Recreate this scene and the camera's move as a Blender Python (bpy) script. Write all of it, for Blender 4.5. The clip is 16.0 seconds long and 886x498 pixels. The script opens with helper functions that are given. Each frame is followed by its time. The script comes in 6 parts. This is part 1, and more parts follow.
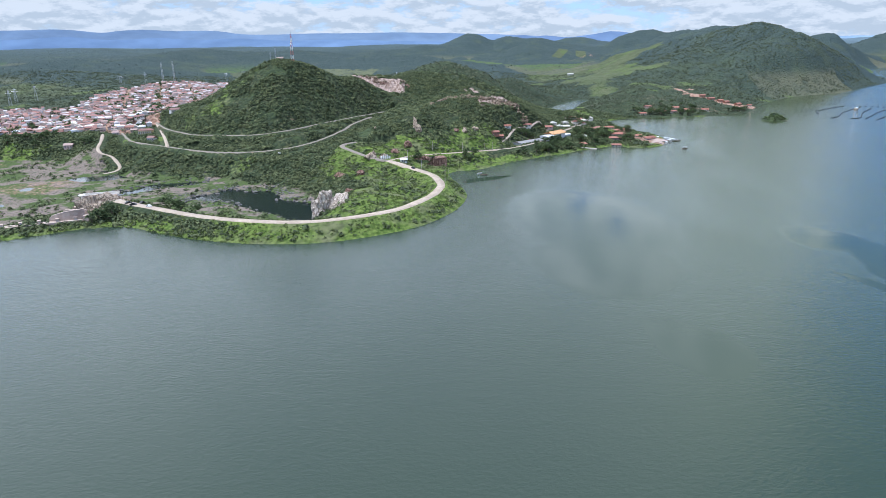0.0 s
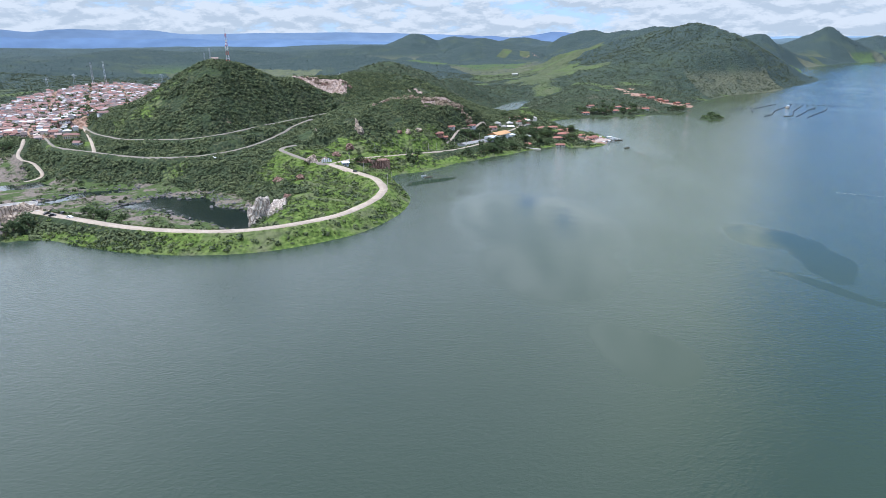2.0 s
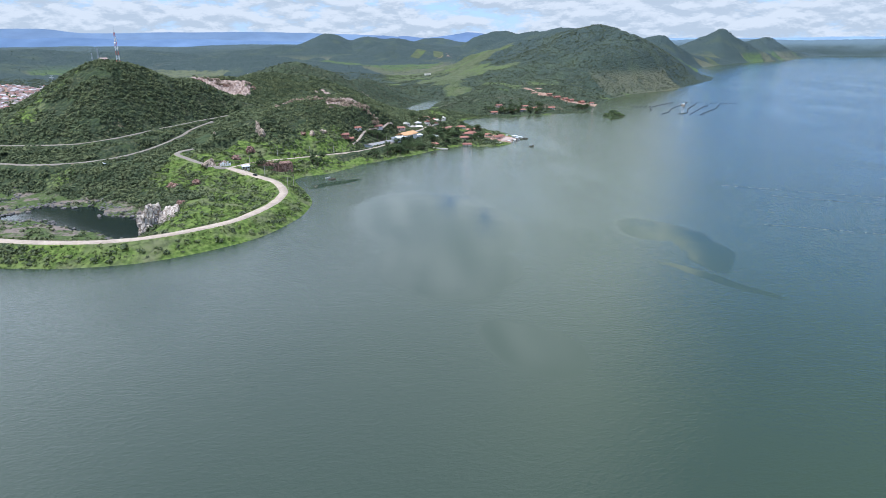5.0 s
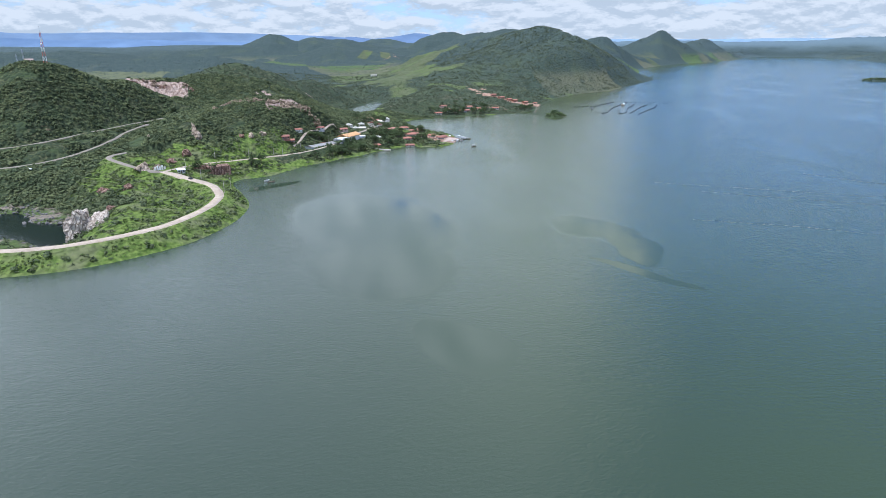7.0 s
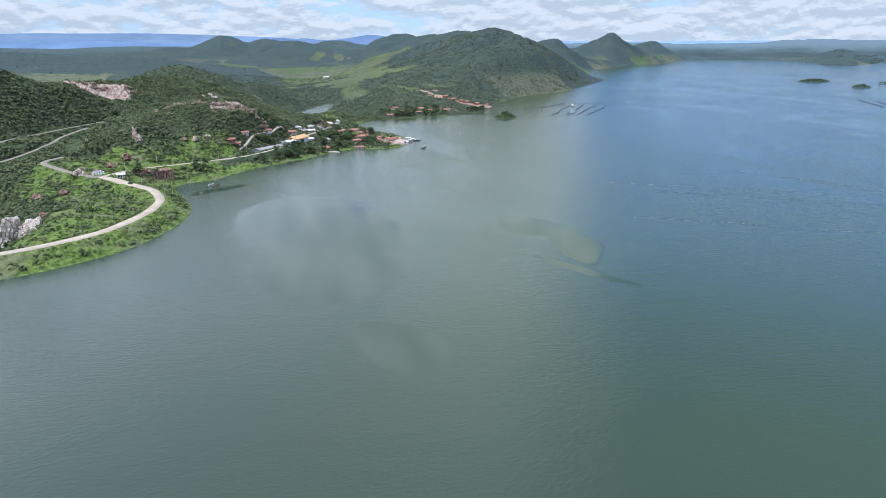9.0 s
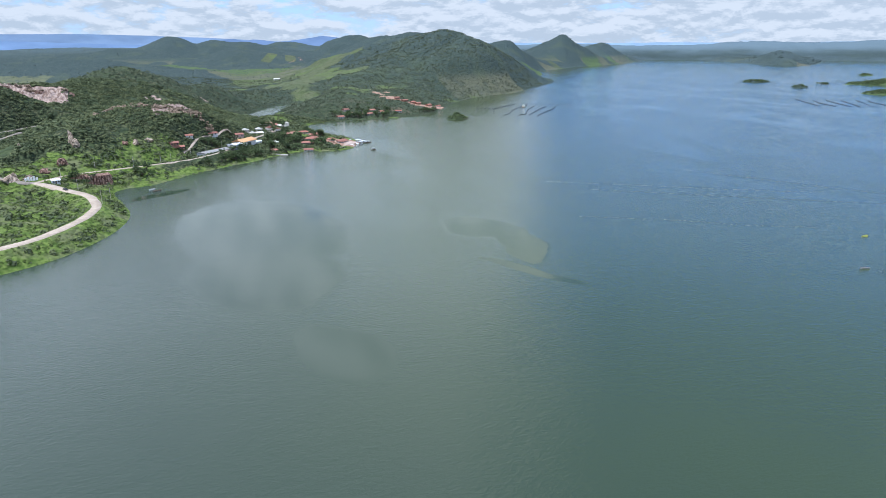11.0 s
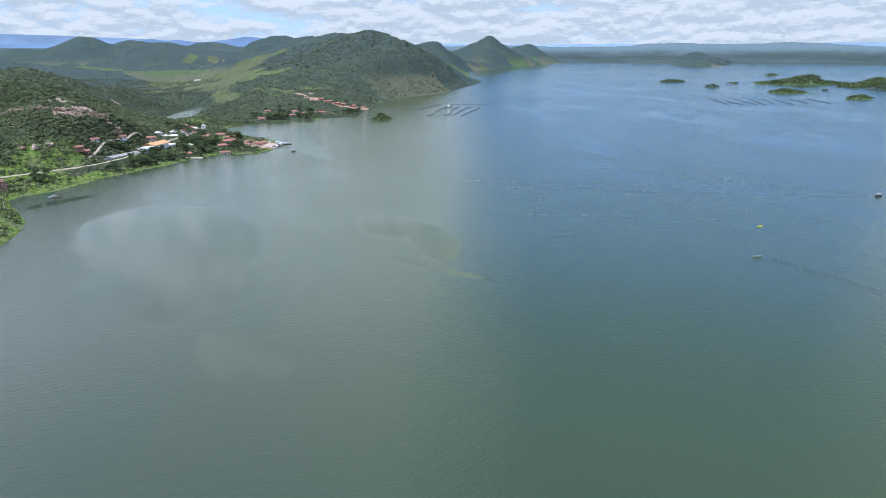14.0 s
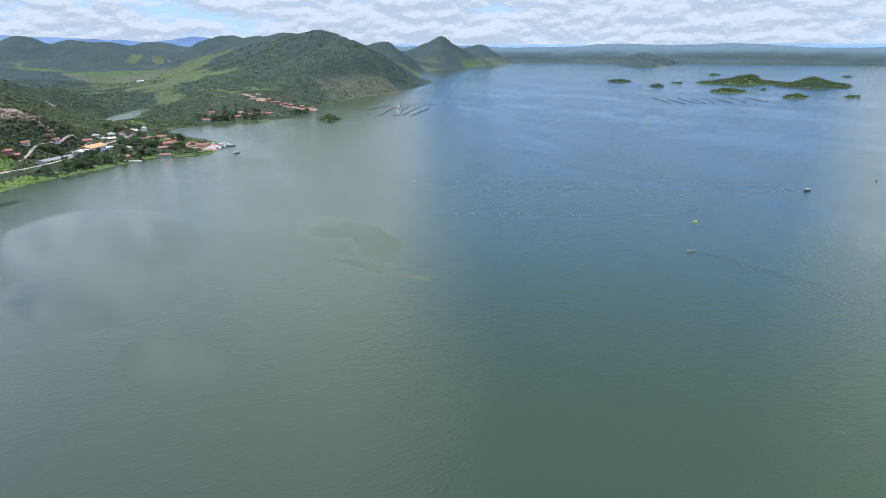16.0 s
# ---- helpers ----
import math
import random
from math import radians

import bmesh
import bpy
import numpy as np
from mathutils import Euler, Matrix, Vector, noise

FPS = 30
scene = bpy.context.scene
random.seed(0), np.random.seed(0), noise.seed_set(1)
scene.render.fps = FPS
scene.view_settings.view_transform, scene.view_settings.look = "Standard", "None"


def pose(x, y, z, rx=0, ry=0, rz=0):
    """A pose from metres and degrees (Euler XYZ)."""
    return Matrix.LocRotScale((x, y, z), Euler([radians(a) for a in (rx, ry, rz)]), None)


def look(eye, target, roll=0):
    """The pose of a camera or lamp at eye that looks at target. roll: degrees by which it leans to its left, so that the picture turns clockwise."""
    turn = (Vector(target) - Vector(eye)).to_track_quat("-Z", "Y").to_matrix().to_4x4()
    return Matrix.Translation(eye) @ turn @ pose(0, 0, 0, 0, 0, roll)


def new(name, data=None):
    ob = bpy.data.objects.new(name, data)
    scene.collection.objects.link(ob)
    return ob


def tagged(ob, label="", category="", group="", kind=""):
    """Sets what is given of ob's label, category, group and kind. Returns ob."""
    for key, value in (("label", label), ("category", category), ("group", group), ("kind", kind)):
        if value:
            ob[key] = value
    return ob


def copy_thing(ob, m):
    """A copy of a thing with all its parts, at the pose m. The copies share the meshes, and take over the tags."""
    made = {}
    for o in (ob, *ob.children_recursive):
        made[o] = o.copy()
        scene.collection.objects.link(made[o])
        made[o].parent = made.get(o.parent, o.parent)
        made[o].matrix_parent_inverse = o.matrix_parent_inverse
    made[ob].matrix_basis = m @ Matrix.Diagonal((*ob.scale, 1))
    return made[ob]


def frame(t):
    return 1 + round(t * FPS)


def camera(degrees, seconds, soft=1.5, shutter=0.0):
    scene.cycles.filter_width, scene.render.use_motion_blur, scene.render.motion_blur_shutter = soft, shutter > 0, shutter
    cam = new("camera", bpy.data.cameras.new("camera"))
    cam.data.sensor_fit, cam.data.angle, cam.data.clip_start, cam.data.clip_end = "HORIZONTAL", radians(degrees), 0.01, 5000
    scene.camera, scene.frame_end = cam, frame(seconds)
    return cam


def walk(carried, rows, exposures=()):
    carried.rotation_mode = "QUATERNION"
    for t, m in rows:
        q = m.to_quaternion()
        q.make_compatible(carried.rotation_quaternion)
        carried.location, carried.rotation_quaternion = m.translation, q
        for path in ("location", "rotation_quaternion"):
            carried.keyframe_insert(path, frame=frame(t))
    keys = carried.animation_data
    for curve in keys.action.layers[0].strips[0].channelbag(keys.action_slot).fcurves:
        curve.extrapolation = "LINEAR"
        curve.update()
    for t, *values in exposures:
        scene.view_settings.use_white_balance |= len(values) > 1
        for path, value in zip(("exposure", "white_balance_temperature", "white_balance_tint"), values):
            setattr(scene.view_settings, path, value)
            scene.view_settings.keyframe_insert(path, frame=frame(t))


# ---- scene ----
cam = camera(68.91, 16.0, soft=0.5)
# seconds, eye x y z, yaw, pitch, roll
PATH = [
    (0.0, -0.00, 0.00, 100.00, 0.000, -17.810, 0.672),
    (0.5, 0.85, 2.50, 99.86, -1.058, -17.834, 0.638),
    (1.0, 1.93, 5.22, 99.75, -2.200, -17.848, 0.622),
    (1.5, 2.95, 7.96, 99.74, -3.400, -17.850, 0.616),
    (2.0, 4.30, 10.39, 99.86, -4.616, -17.849, 0.595),
    (2.5, 6.25, 11.88, 99.87, -5.815, -17.855, 0.566),
    (3.0, 8.13, 12.79, 99.86, -6.978, -17.864, 0.526),
    (3.5, 10.01, 12.77, 99.80, -8.137, -17.870, 0.487),
    (4.0, 12.25, 12.18, 99.76, -9.318, -17.873, 0.461),
    (6.5, 22.77, 8.10, 99.57, -15.094, -17.863, 0.351),
    (7.0, 24.44, 7.25, 99.70, -16.072, -17.835, 0.322),
    (7.5, 26.30, 6.47, 99.70, -17.017, -17.809, 0.301),
    (8.0, 28.13, 5.69, 99.68, -17.974, -17.774, 0.276),
    (8.5, 29.82, 5.08, 99.84, -18.921, -17.735, 0.248),
    (9.0, 31.37, 4.52, 99.70, -19.874, -17.716, 0.226),
    (11.5, 39.53, 3.28, 99.21, -24.699, -17.582, 0.149),
    (12.0, 41.35, 2.36, 98.94, -25.683, -17.564, 0.121),
    (12.5, 43.17, 1.48, 98.79, -26.667, -17.547, 0.099),
    (13.0, 44.99, 0.70, 98.74, -27.647, -17.533, 0.075),
    (13.5, 46.86, -0.10, 98.53, -28.636, -17.519, 0.056),
    (14.0, 48.69, -0.99, 98.35, -29.619, -17.511, 0.041),
    (14.5, 50.66, -1.79, 98.31, -30.586, -17.501, 0.019),
    (15.0, 52.62, -2.69, 98.15, -31.578, -17.490, -0.007),
    (15.5, 54.28, -3.78, 97.98, -32.578, -17.483, -0.033),
    (16.0, 55.70, -4.85, 98.09, -33.588, -17.477, -0.048),
]
walk(cam, [(t, pose(x, y, z, 0, 0, yaw) @ pose(0, 0, 0, 90 + pitch, 0, 0) @ pose(0, 0, 0, 0, 0, -roll)) for t, x, y, z, yaw, pitch, roll in PATH], [(0.0, 0.19, 5650, 10), (16.0, 0.19, 5650, 10)])

# ---------------------------------------------------------------- light
SUN_EL, SUN_AZ = 73.0, 215.0          # degrees; azimuth counter-clockwise from +x
sun = new("sun", bpy.data.lights.new("sun", "SUN"))
sun.data.energy, sun.data.angle, sun.data.color = 4.6, radians(0.5), (1.0, 0.975, 0.945)
s_el, s_az = radians(SUN_EL), radians(SUN_AZ)
to_sun = Vector((math.cos(s_el) * math.cos(s_az), math.cos(s_el) * math.sin(s_az), math.sin(s_el)))
sun.matrix_world = look(to_sun * 900.0 + Vector((0, 0, 300)), (0, 0, 300))


class Nodes:
    """A short way to write node trees."""

    def __init__(self, tree):
        self.t = tree
        tree.nodes.clear()

    def n(self, kind, inputs=None, **attrs):
        node = self.t.nodes.new(kind)
        for k, v in attrs.items():
            setattr(node, k, v)
        for k, v in (inputs or {}).items():
            self.put(node.inputs[k], v)
        return node

    def put(self, sock, v):
        if isinstance(v, bpy.types.NodeSocket):
            self.t.links.new(v, sock)
        elif hasattr(v, "outputs"):
            self.t.links.new(v.outputs[0], sock)
        else:
            sock.default_value = v

    def math(self, op, a, b=0.0, clamp=False):
        m = self.n("ShaderNodeMath", operation=op, use_clamp=clamp)
        self.put(m.inputs[0], a)
        self.put(m.inputs[1], b)
        return m.outputs[0]

    def ramp(self, v, lo, hi, to_lo=0.0, to_hi=1.0):
        m = self.n("ShaderNodeMapRange", {0: v, 1: lo, 2: hi, 3: to_lo, 4: to_hi}, interpolation_type="SMOOTHSTEP")
        return m.outputs[0]

    def mix(self, f, a, b, kind="MIX"):
        m = self.n("ShaderNodeMix", data_type="RGBA", blend_type=kind)
        self.put(m.inputs[0], f)
        self.put(m.inputs[6], a if not isinstance(a, tuple) else (*a[:3], 1))
        self.put(m.inputs[7], b if not isinstance(b, tuple) else (*b[:3], 1))
        return m.outputs[2]

    def noise(self, vec, scale, detail=4.0, rough=0.55, dist=0.0, dims="3D"):
        m = self.n("ShaderNodeTexNoise", {"Scale": scale, "Detail": detail, "Roughness": rough, "Distortion": dist}, noise_dimensions=dims)
        self.put(m.inputs["Vector"], vec)
        return m.outputs[0]


# sky with fair-weather clouds on a flat deck
world = bpy.data.worlds.new("world")
scene.world = world
world.use_nodes = True
w = Nodes(world.node_tree)
sky = w.n("ShaderNodeTexSky", sky_type="NISHITA", sun_disc=False, sun_elevation=s_el, sun_rotation=radians(90.0) - s_az,
          altitude=400.0, air_density=1.1, dust_density=0.25, ozone_density=2.5)
gen = w.n("ShaderNodeTexCoord").outputs["Generated"]
sep = w.n("ShaderNodeSeparateXYZ", {0: gen})
up = w.math("MAXIMUM", sep.outputs[2], 0.0)
lift = w.math("ADD", up, 0.26)
deck = w.n("ShaderNodeCombineXYZ", {0: w.math("DIVIDE", sep.outputs[0], lift), 1: w.math("DIVIDE", sep.outputs[1], lift), 2: 0.0}).outputs[0]
big = w.noise(deck, 0.75, 2.0, 0.5)
puff = w.noise(deck, 3.4, 8.0, 0.58, 0.15)
# farther off the clouds stand closer together and look smaller
round_ = w.n("ShaderNodeMapping", {"Vector": gen, "Scale": (1.0, 1.0, 3.0)}).outputs[0]
fluff = w.noise(round_, 17.0, 8.0, 0.62, 0.2)
under = w.noise(w.n("ShaderNodeVectorMath", {0: round_, 1: (0.0, 0.0, 0.022)}, operation="ADD").outputs[0], 17.0, 5.0, 0.6, 0.2)
near_rim = w.ramp(sep.outputs[2], 0.06, 0.13, 1.0, 0.0)
puff = w.math("ADD", w.math("MULTIPLY", puff, w.math("SUBTRACT", 1.0, w.math("MULTIPLY", near_rim, 0.8))), w.math("MULTIPLY", fluff, w.math("MULTIPLY", near_rim, 0.8)))
# the sky clears towards the east
east = w.ramp(w.math("SUBTRACT", w.math("MULTIPLY", sep.outputs[0], 0.83), w.math("MULTIPLY", sep.outputs[1], 0.56)), -0.06, 0.04)
lee = w.math("MULTIPLY", w.math("SUBTRACT", 1.0, east), w.ramp(sep.outputs[2], 0.08, 0.14, 0.0, 0.085))
east = w.math("MULTIPLY", east, w.ramp(w.math("SUBTRACT", w.math("MULTIPLY", sep.outputs[0], 0.83), w.math("MULTIPLY", sep.outputs[1], 0.56)), 0.46, 0.53, 1.0, 0.0))
cover = w.math("SUBTRACT", w.math("ADD", w.math("MULTIPLY", big, 0.5), w.math("MULTIPLY", puff, 0.75)), w.math("MULTIPLY", w.math("MULTIPLY", east, w.ramp(sep.outputs[2], 0.06, 0.12, 0.0, 1.0)), 0.20))
mask = w.ramp(w.math("ADD", w.math("ADD", cover, lee), w.math("MULTIPLY", near_rim, 0.055)), 0.545, 0.66)
shade = w.noise(w.n("ShaderNodeVectorMath", {0: deck, 1: (-0.05, -0.03, 0.0)}, operation="ADD").outputs[0], 3.4, 5.0, 0.58, 0.15)
body = w.mix(near_rim, w.n("ShaderNodeCombineXYZ", {0: w.ramp(w.math("SUBTRACT", puff, shade), -0.10, 0.10)}).outputs[0], w.n("ShaderNodeCombineXYZ", {0: w.ramp(w.math("SUBTRACT", fluff, under), -0.09, 0.09)}).outputs[0])
body = w.n("ShaderNodeSeparateXYZ", {0: body}).outputs[0]
# clouds of the western sky brightened, out of view, to lift the lake's reflections
west = w.ramp(w.math("SUBTRACT", w.math("MULTIPLY", sep.outputs[0], 0.83), w.math("MULTIPLY", sep.outputs[1], 0.56)), -0.95, -0.45, 1.0, 0.0)
cloud = w.mix(body, (4.9, 5.45, 6.0), (6.7, 7.0, 7.3))
# the steps by height are set to tune the lake's reflections
cloud = w.mix(w.ramp(sep.outputs[2], 0.05, 0.14), cloud, w.mix(body, (7.0, 7.8, 8.7), (11.2, 11.7, 12.2)))
cloud = w.mix(w.ramp(sep.outputs[2], 0.30, 0.40), cloud, w.mix(body, (8.3, 8.9, 9.7), (12.8, 13.2, 13.6)))
cloud = w.mix(w.ramp(sep.outputs[2], 0.55, 0.75), cloud, w.mix(body, (5.4, 6.2, 7.2), (8.6, 9.0, 9.5)))
cloud = w.mix(w.math("MULTIPLY", west, w.ramp(sep.outputs[2], 0.07, 0.2)), cloud, (15.0, 15.4, 15.8))
low = w.ramp(sep.outputs[2], 0.0, 0.13, 0.85, 0.0)
clear = w.mix(1.0, sky.outputs[0], (0.80, 1.10, 1.70), "MULTIPLY")
haze = w.mix(low, clear, (5.0, 6.4, 8.1))
both = w.mix(mask, haze, cloud)
w.n("ShaderNodeOutputWorld", {0: w.n("ShaderNodeBackground", {"Color": both, "Strength": 0.1})})


# ---------------------------------------------------------------- numbers: noise and distances
def lattice(ix, iy, seed):
    h = (ix.astype(np.int64) * 374761393 + iy.astype(np.int64) * 668265263 + seed * 974634777) & 0xFFFFFFFF
    h = ((h ^ (h >> 13)) * 1274126177) & 0xFFFFFFFF
    return ((h ^ (h >> 16)) & 0xFFFFFF) / float(0xFFFFFF)


def vnoise(x, y, seed):
    ix, iy = np.floor(x), np.floor(y)
    fx, fy = x - ix, y - iy
    fx, fy = fx * fx * fx * (fx * (6 * fx - 15) + 10), fy * fy * fy * (fy * (6 * fy - 15) + 10)
    a, b = lattice(ix, iy, seed), lattice(ix + 1, iy, seed)
    c, d = lattice(ix, iy + 1, seed), lattice(ix + 1, iy + 1, seed)
    return (a + (b - a) * fx) * (1 - fy) + (c + (d - c) * fx) * fy


def fbm(x, y, size, octaves=4, seed=1, gain=0.5):
    """Noise about 0, from about -1 to 1, whose largest features are size metres across."""
    total, amp, norm = 0.0, 1.0, 0.0
    for o in range(octaves):
        k = 2.0 ** o / size
        total = total + amp * (2 * vnoise(x * k + 17.3 * o, y * k - 9.1 * o, seed + o) - 1)
        norm += amp
        amp *= gain
    return total / norm * 1.6


def step(a, b, v):
    t = np.clip((v - a) / (b - a), 0, 1)
    return t * t * (3 - 2 * t)


def spline(points, per=6):
    """A smooth line through points (tuples of two or three numbers)."""
    p = np.array(points, float)
    p = np.vstack([2 * p[0] - p[1], p, 2 * p[-1] - p[-2]])
    out = []
    for i in range(1, len(p) - 2):
        for s in np.arange(per) / per:
            a, b, c, d = p[i - 1:i + 3]
            out.append(0.5 * (2 * b + (c - a) * s + (2 * a - 5 * b + 4 * c - d) * s * s + (3 * b - a - 3 * c + d) * s ** 3))
    out.append(p[-2])
    return np.array(out)


def near_line(x, y, line, reach=None):
    """The distance of each place to a line, and the line's third value there."""
    best, val = np.full(x.shape, 1e9), np.zeros(x.shape)
    todo = slice(None) if reach is None else np.nonzero((x > line[:, 0].min() - reach) & (x < line[:, 0].max() + reach)
                                                        & (y > line[:, 1].min() - reach) & (y < line[:, 1].max() + reach))
    px, py = x[todo], y[todo]
    bb, vv = best[todo], val[todo]
    for a, b in zip(line[:-1], line[1:]):
        dx, dy = b[0] - a[0], b[1] - a[1]
        t = np.clip(((px - a[0]) * dx + (py - a[1]) * dy) / max(dx * dx + dy * dy, 1e-9), 0, 1)
        d = np.hypot(px - a[0] - t * dx, py - a[1] - t * dy)
        m = d < bb
        bb = np.where(m, d, bb)
        if len(a) > 2:
            vv = np.where(m, a[2] + t * (b[2] - a[2]), vv)
    best[todo], val[todo] = bb, vv
    return best, val


def inside(x, y, ring):
    c = np.zeros(x.shape, bool)
    for a, b in zip(ring, np.roll(ring, -1, axis=0)):
        if a[1] == b[1]:
            continue
        c ^= ((a[1] > y) != (b[1] > y)) & (x < (b[0] - a[0]) * (y - a[1]) / (b[1] - a[1]) + a[0])
    return c


# ---------------------------------------------------------------- the lie of the land
SHORE_DAM = [(-684, 165), (-413, 291), (-296, 319), (-239, 334), (-205, 356), (-187, 358), (-150, 340), (-132, 332), (-105, 324), (-78, 325), (-56, 331), (-33, 342), (-11, 361), (6, 394), (14, 427), (12, 464), (6, 490), (4, 508)]
SHORE_VILLAGE = [(13, 518), (32, 526), (62, 554), (92, 580), (122, 602), (148, 621), (173, 637), (185, 624), (217, 636), (235, 691), (224, 743), (214, 794), (214, 837)]
SHORE_RANGE = [(232, 856), (271, 871), (315, 879), (362, 883), (401, 893), (442, 943), (485, 1005), (568, 1113), (652, 1188), (746, 1241), (904, 1397), (1024, 1522), (1110, 1649), (1145, 1787), (1242, 1917), (1395, 2160), (1522, 2283), (1744, 2465), (1924, 2586), (2141, 2715), (2517, 2993), (2800, 3260), (3050, 3420)]
SHORE_FAR = [(3230, 3240), (3060, 2860), (2880, 2560), (2745, 2338), (2778, 2153), (2960, 2230), (3341, 2483), (3620, 2660), (3760, 2500), (3940, 2330), (4080, 2060), (4230, 1740), (4340, 1300), (4420, 600), (4400, -200), (3700, -1700), (2400, -3300), (-1500, -3300), (-2300, -1300), (-1400, -250)]
LAKE = np.vstack([spline(SHORE_DAM, 5)[:-1], spline(SHORE_VILLAGE, 5), spline(SHORE_RANGE, 5), spline(SHORE_FAR, 5)])
LAGOON = spline([(150, 985), (158, 950), (175, 930), (196, 985), (218, 1050), (240, 1110), (254, 1152), (238, 1152), (212, 1110), (186, 1060), (165, 1015), (150, 985)], 4)
POOL = spline([(-190, 468), (-186, 476), (-180, 481), (-175, 487), (-172, 495), (-165, 497), (-153, 492), (-137, 491), (-128, 485), (-119, 465), (-109, 457), (-93, 450), (-86, 440), (-84, 415), (-87, 403), (-94, 399), (-100, 402), (-105, 413), (-115, 422), (-128, 432), (-143, 446), (-155, 455), (-165, 460), (-177, 462), (-190, 468)], 2)
STREAM = spline([(-260, 492), (-247, 500), (-242, 510), (-239, 520), (-225, 526), (-216, 528), (-203, 534), (-198, 525), (-211, 516), (-225, 507), (-233, 495), (-251, 481), (-260, 492)], 2)
POOLET = spline([(-315, 591), (-294, 585), (-281, 576), (-262, 562), (-270, 553), (-279, 554), (-298, 560), (-315, 591)], 3)
# the low flat ground of the village
FLAT = np.array([(28, 552), (62, 592), (92, 640), (112, 680), (132, 730), (150, 800), (196, 836), (222, 830), (246, 690), (226, 628), (150, 606), (90, 566)], float)

# roads: x, y, z of their middle
DAM_ROAD = spline([(-204, 396, 7), (-183, 382, 7), (-165, 371, 7), (-147, 360, 7), (-121, 348, 7), (-93, 341, 7), (-72, 341, 7), (-58, 345, 7), (-43, 353, 7), (-27, 365, 7), (-15, 383, 7), (-6, 403, 7), (-1, 428, 7), (-3, 450, 7), (-9, 469, 7.3), (-20, 485, 7.8), (-32, 503, 8.5), (-43, 515, 9.3)])
HOOK_ROAD = spline([(-43, 515, 9.3), (-53, 516, 11), (-65, 524, 13), (-79, 540, 15), (-85, 552, 15.6), (-83, 561, 16.2), (-75, 567, 17)])
SHORE_ROAD = spline([(-43, 515, 9.3), (-34, 527, 9.3), (-20, 539, 9.3), (9, 551, 9), (33, 563, 8.5), (59, 578, 8), (83, 605, 7.5), (99, 635, 7), (123, 684, 7.5), (148, 734, 6), (170, 783, 5)])
MID_ROAD = spline([(-76, 705, 23.5), (-90, 666, 21), (-97, 633, 18.5), (-111, 600, 15), (-130, 577, 12), (-150, 564, 10.8), (-170, 559, 10.5), (-193, 560, 10.5), (-219, 572, 10.5), (-248, 590, 10.8), (-293, 620, 11.5), (-307, 636, 12), (-331, 675, 13)])
UPPER_ROAD = spline([(-66, 748, 24.5), (-88, 710, 24.2), (-103, 680, 24), (-120, 653, 23.3), (-139, 623, 22), (-159, 605, 20.5), (-177, 601, 19.5), (-210, 614, 18), (-238, 627, 17), (-257, 644, 17), (-287, 680, 16.5), (-324, 743, 16)])
LINK_ROAD = spline([(-318, 730, 16), (-293, 680, 15), (-271, 636, 13), (-251, 592, 11)])
TOWN_ROAD = spline([(-351, 674, 12.5), (-337, 642, 10), (-330, 621, 6.5), (-322, 609, 3.5), (-312, 607, 0.5), (-303, 599, -3.5), (-296, 589, -7), (-295, 577, -8.3), (-300, 566, -8.5)])
ROADS = [(DAM_ROAD, 3.0), (HOOK_ROAD, 2.2), (SHORE_ROAD, 1.7), (TOWN_ROAD, 1.8), (LINK_ROAD, 1.8), (MID_ROAD, 1.9), (UPPER_ROAD, 1.9)]

# hills: x, y, half widths along and across, turn in degrees, height
HILLS_NEAR = [(-168, 704, 96, 92, 0, 80), (-106, 775, 50, 44, -30, 46), (-80, 850, 46, 36, 0, 43), (-22, 588, 46, 42, 0, 34), (20, 665, 66, 55, 35, 43), (58, 690, 46, 60, 0, 33),
              (-40, 875, 75, 70, 0, 39), (6, 960, 120, 100, 0, 60), (130, 1075, 80, 110, 0, 37), (-30, 535, 26, 26, 0, 20), (-62, 590, 36, 60, 0, 12), (-560, 1330, 190, 260, 20, 20)]
